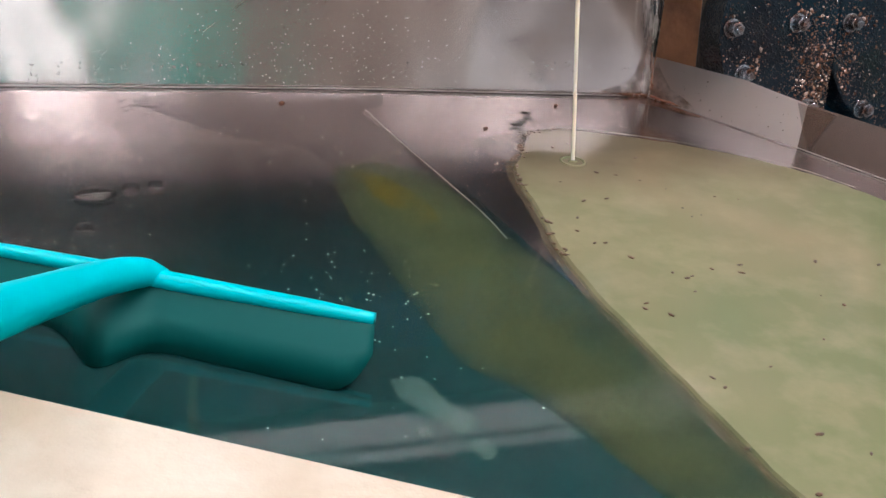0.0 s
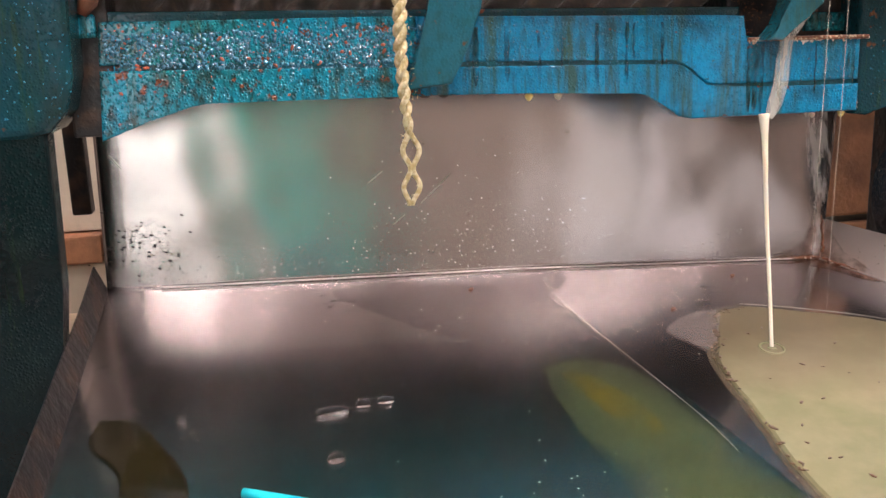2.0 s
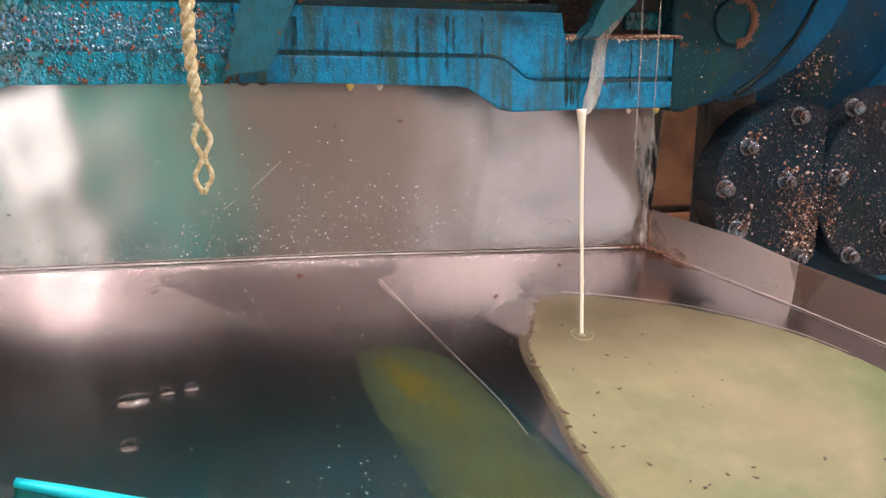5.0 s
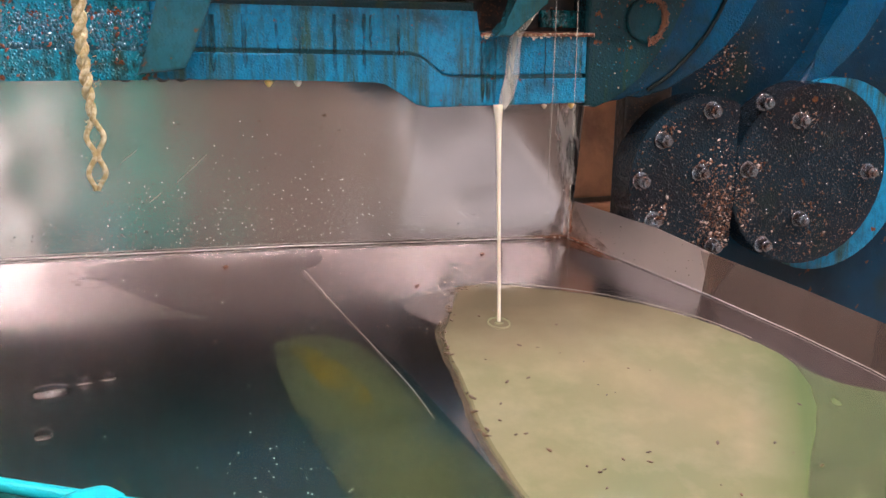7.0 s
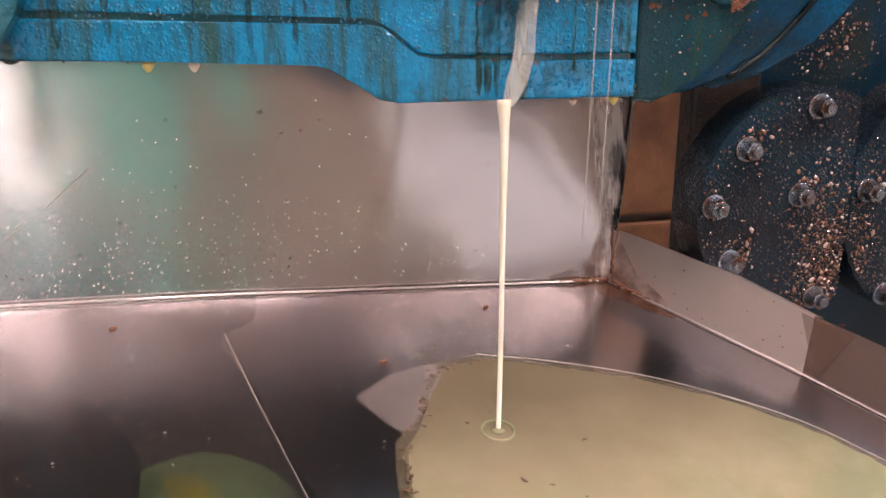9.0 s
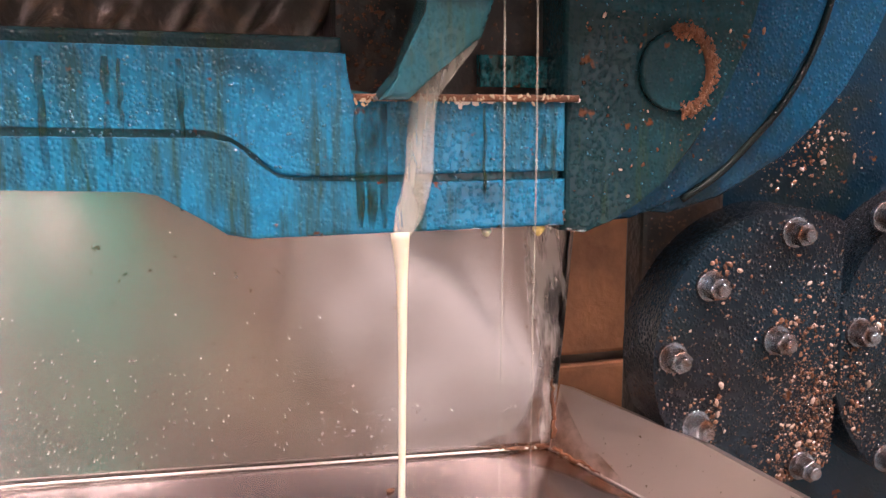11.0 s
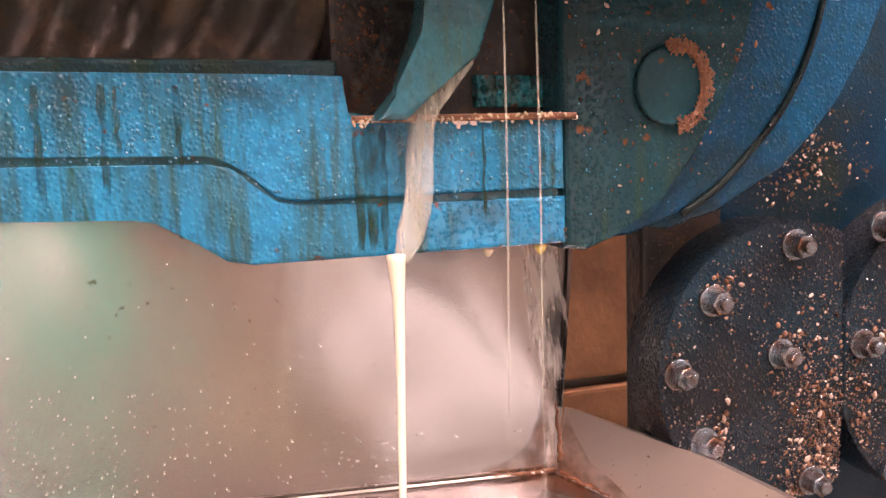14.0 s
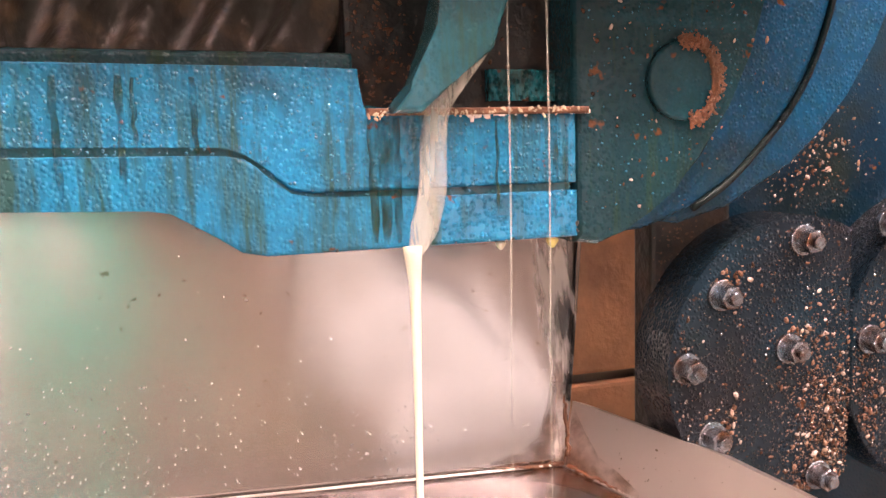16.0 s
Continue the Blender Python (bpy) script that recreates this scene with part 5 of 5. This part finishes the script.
def corner_stain():
    """Rust that has bled up the sheet's edge and along both seams."""
    def on_sheet(x, z):
        return (x, 0.9880 + 0.06 * (z - 0.545), z)

    bm = bmesh.new()
    low = [(0.425, 0.538), (0.445, 0.538), (0.460, 0.537), (0.468, 0.537), (0.4765, 0.537)]
    high = [(0.425, 0.541), (0.445, 0.546), (0.460, 0.556), (0.468, 0.575), (0.4785, 0.625)]
    a = [bm.verts.new(on_sheet(*p)) for p in low]
    b = [bm.verts.new(on_sheet(*p)) for p in high]
    for i in range(4):
        bm.faces.new((a[i], a[i + 1], b[i + 1], b[i]))
    tagged(part("sheet_stain", bm, STAIN), "brown rust bled up the corner of the sheet", "rust")
    bm = bmesh.new()
    a, b = [], []
    for u, h in ((0.02, 0.038), (0.12, 0.026), (0.25, 0.014), (0.40, 0.010), (0.55, 0.004)):
        x, y = 0.477 + 0.051 * u, 0.988 - 0.092 * u
        a.append(bm.verts.new((x - 0.0016, y - 0.001, floor_z(x, y) + 0.001)))
        b.append(bm.verts.new((x - 0.0016 + 0.27 * h, y - 0.001 + 0.22 * h, floor_z(x, y) + 0.001 + h)))
    for i in range(4):
        bm.faces.new((a[i], a[i + 1], b[i + 1], b[i]))
    tagged(part("wall_rust", bm, STAIN), "brown rust bled along the side wall's seam", "rust")


corner_stain()


def wall_reflection():
    """A brown triangle, wide at the lip, that paints a dark reflection on the tray's side wall."""
    bm = bmesh.new()
    n = 10
    rows = []
    for i in range(n + 1):
        h = i / n
        row = []
        for k in range(7):
            u = 0.5 + (k / 6 - 0.5) * (0.04 + 0.96 * h)
            x, y = 0.556 + 0.017 * u, 0.846 - 0.035 * u
            row.append(bm.verts.new((x + 0.011 * h - 0.0022, y + 0.009 * h - 0.0012, floor_z(x, y) + 0.002 + 0.037 * h)))
        rows.append(row)
    for a, b in zip(rows, rows[1:]):
        for k in range(6):
            bm.faces.new((a[k], a[k + 1], b[k + 1], b[k]))
    tagged(part("wall_reflection", bm, WALL_REFLECTION, None, "", True), "brown triangle painted for a dark reflection in the steel side wall", "stain")


WALL_REFLECTION = film_material("brown_wall_reflection", (0.15, 0.085, 0.06), 0.42)
wall_reflection()


def scratches():
    def on_sheet(x, z):
        return (x, 0.9895 + 0.06 * (z - 0.545) - 0.0010, z)

    for (x0, z0), (x1, z1) in (((0.050, 0.622), (0.080, 0.648)), ((0.000, 0.645), (0.014, 0.655)), ((0.022, 0.603), (0.034, 0.612)), ((-0.235, 0.685), (-0.225, 0.672))):
        tagged(part("scratch", tube([on_sheet(x0, z0), on_sheet((x0 + x1) / 2, (z0 + z1) / 2), on_sheet(x1, z1)], [0.0002, 0.0004, 0.0002], 6), PALEDOT), "thin bright scratch in the steel sheet", "scratch", "scratches in the sheet")
    rng = random.Random(8)
    bm = bmesh.new()
    for _ in range(70):
        x, z = rng.gauss(-0.215, 0.018), rng.gauss(0.60, 0.018)
        bmesh.ops.create_icosphere(bm, subdivisions=1, radius=rng.uniform(0.0004, 0.0012), matrix=pose(*on_sheet(x, z), 0, 20, 0) @ Matrix.Diagonal((2.0, 0.3, 0.8, 1)))
    tagged(part("splash_dirt", bm, GRIME_AND_SHADE), "dark splashes on the steel sheet", "dirt", kind="stuff")


scratches()


def back_things():
    # clay block pier seen past the sheet's edge
    t = thing("block_pier", "orange clay block pier behind the machine", "pier", (0.66, 1.27, 0.0))
    for k, (z0, z1) in enumerate(((0.0, 0.12), (0.128, 0.255), (0.263, 0.385), (0.393, 0.518), (0.527, 0.665), (0.673, 0.80))):
        part("clay_block", box((-0.12, -0.07 - 0.004 * (k % 2), z0), (0.12, 0.07, z1), 0.004), CLAY, t)
    part("mortar", box((-0.115, -0.062, 0.0), (0.115, 0.066, 0.80)), CONCRETE, t, "grey mortar core")
    t = thing("brick_ledge", "low wall with an orange brick course beside the machine", "wall", (-0.42, 1.56, 0.0))
    part("base", box((-0.30, -0.05, 0.0), (0.26, 0.10, 0.468), 0.004), CREAMWALL, t, "grey rendered base")
    for k in range(3):
        part("brick", box((-0.30 + 0.188 * k, -0.06, 0.470), (-0.30 + 0.188 * k + 0.182, 0.10, 0.512), 0.004), CLAY, t)
    part("upper_wall", box((-0.30, -0.03, 0.514), (0.26, 0.08, 0.95), 0.003), CREAMWALL, t, "cream plaster")
    t = thing("pale_bucket", "pale plastic bucket on the floor behind the tray", "bucket", (-0.40, 1.30, 0.0))
    part("pail", tube([(0, 0, 0.0), (0, 0, 0.42), (0, 0, 0.425)], [0.085, 0.11, 0.105], 24), PALEPLASTIC, t, "", True)


CREAMWALL = mottled("cream_plaster", (0.80, 0.72, 0.58), (0.66, 0.58, 0.46), 7.0)
PALEPLASTIC = mottled("pale_plastic", (0.62, 0.52, 0.40), (0.52, 0.42, 0.30), 6.0, 0.5)
back_things()


def flow():
    s = thing("juice_flow", "milky juice running down the blue panel", "juice", (0.36, 0.8845, 0.75))
    inv = Matrix.Translation((-0.36, -0.8845, -0.75))
    pts = curve_through([(0.390, 0.8815, 0.794), (0.376, 0.878, 0.780), (0.365, 0.879, 0.768), (0.362, 0.8825, 0.750), (0.361, 0.8838, 0.729), (0.356, 0.8845, 0.710), (0.351, 0.884, 0.698)], 6)
    bm = tube(pts, [0.0016, 0.0035, 0.0062, 0.0070, 0.0074, 0.0072, 0.0040], 12)
    for v in bm.verts:
        v.co.y = 0.8845 + (v.co.y - 0.8845) * 0.35
    bmesh.ops.transform(bm, matrix=inv, verts=bm.verts[:])
    part("sheet_of_juice", bm, FLOW, s, "", True)
    return s


THREAD = material("thin_juice_thread", (0.72, 0.70, 0.60), 0.15)
bsdf(THREAD)["Alpha"].default_value = 0.24
FLOW_THING = flow()


def thread(x, y, top, length, r):
    s = thing("juice_thread", "hair-thin thread of juice falling from the roller", "juice", (x, y, top), "juice threads")
    bm = tube(curve_through([(0, 0, 0), (0.0006, 0, -length * 0.35), (-0.0006, 0, -length * 0.7), (0, 0, -length)], 6), [r, r, r * 0.6, r * 0.45], 6)
    part("thread", bm, THREAD, s, "", True)
    return s


THREAD_A = thread(0.399, 0.870, 0.84, 0.325, 0.0006)
THREAD_B = thread(0.416, 0.870, 0.86, 0.345, 0.0006)


def ripple(r):
    bm = bmesh.new()
    tube([(r * math.cos(a), r * math.sin(a), 0.16 * r * math.sin(a) - 0.03 * r * math.cos(a)) for a in np.linspace(0, 2 * math.pi, 28)], 0.0011, 6, bm)
    bmesh.ops.create_icosphere(bm, subdivisions=2, radius=0.0045, matrix=Matrix.Diagonal((1, 1, 0.3, 1)))
    s = part("splash_ring", bm, JUICE, None, "", True)
    return tagged(s, "small ring of ripples where the juice stream lands", "ripple")


RIPPLE = ripple(0.010)


def motions():
    stream_rows, ripple_rows, thread_a, thread_b = [], [], [], []
    fall = ((0, 0.340), (2.5, 0.3393), (3.5, 0.3395), (4.5, 0.3405), (7.5, 0.3426), (8.5, 0.340), (9.0, 0.344), (9.5, 0.348), (10.0, 0.350), (12.5, 0.345), (13.5, 0.343), (14.0, 0.3447), (16.0, 0.346))
    for k in range(33):
        t = 0.5 * k
        ry = 0.35 * math.sin(t * 6.7) + 0.25 * math.sin(t * 11.3)
        top = float(np.interp(t, [p[0] for p in fall], [p[1] for p in fall]))
        stream_rows.append((t, pose(top, 0.872, 0.70, 0, ry, 0)))
        fx = top - 0.022 - 0.191 * math.sin(radians(ry))
        ripple_rows.append((t, pose(fx, 0.802, floor_z(fx, 0.802) + 0.0036)))
        thread_a.append((t, pose(0.399 + 0.004 * math.sin(t * 2.3), 0.870, 0.84, 0, 0.5 * math.sin(t * 3.7), 0)))
        thread_b.append((t, pose(0.416 + 0.003 * math.sin(t * 1.9 + 1), 0.870, 0.86, 0, 0.4 * math.sin(t * 4.3), 0)))
    walk(STREAM_THING, stream_rows)
    walk(RIPPLE, ripple_rows)
    walk(THREAD_A, thread_a)
    walk(THREAD_B, thread_b)
    walk(FLOW_THING, [(0.5 * k, pose(0.36 + 0.0006 * math.sin(k * 1.7), 0.8845, 0.75, 0, 0.4 * math.sin(k * 2.1), 0)) for k in range(33)])
    # the specks drift along the sloping surface
    walk(SPECKS, [(0, pose(0, 0, 0)), (4.7, pose(-0.004, -0.012, -0.0018)), (8, pose(-0.006, -0.020, -0.0030)), (16, pose(-0.010, -0.040, -0.0061))])
    swing = ((0, 0.008, 0), (1.5, 0.009, 0), (2.5, 0.0131, 0.5), (3.5, 0.0096, 0.1), (4.0, 0.0098, 0.8), (4.5, 0.0053, 0.5), (5.8, -0.004, 0), (7.0, -0.0114, -0.7), (7.5, -0.015, -1.4), (8.0, -0.0084, 0.1), (8.5, -0.0115, -1.0),
             (8.6, 0.010, -1.6), (9.0, 0.011, -0.5), (10.0, 0.010, 0), (16.0, 0.010, 0))
    walk(STRING, [(t, pose(x, 0.80, 0.90, 0, -tilt, 0)) for t, x, tilt in swing])


motions()
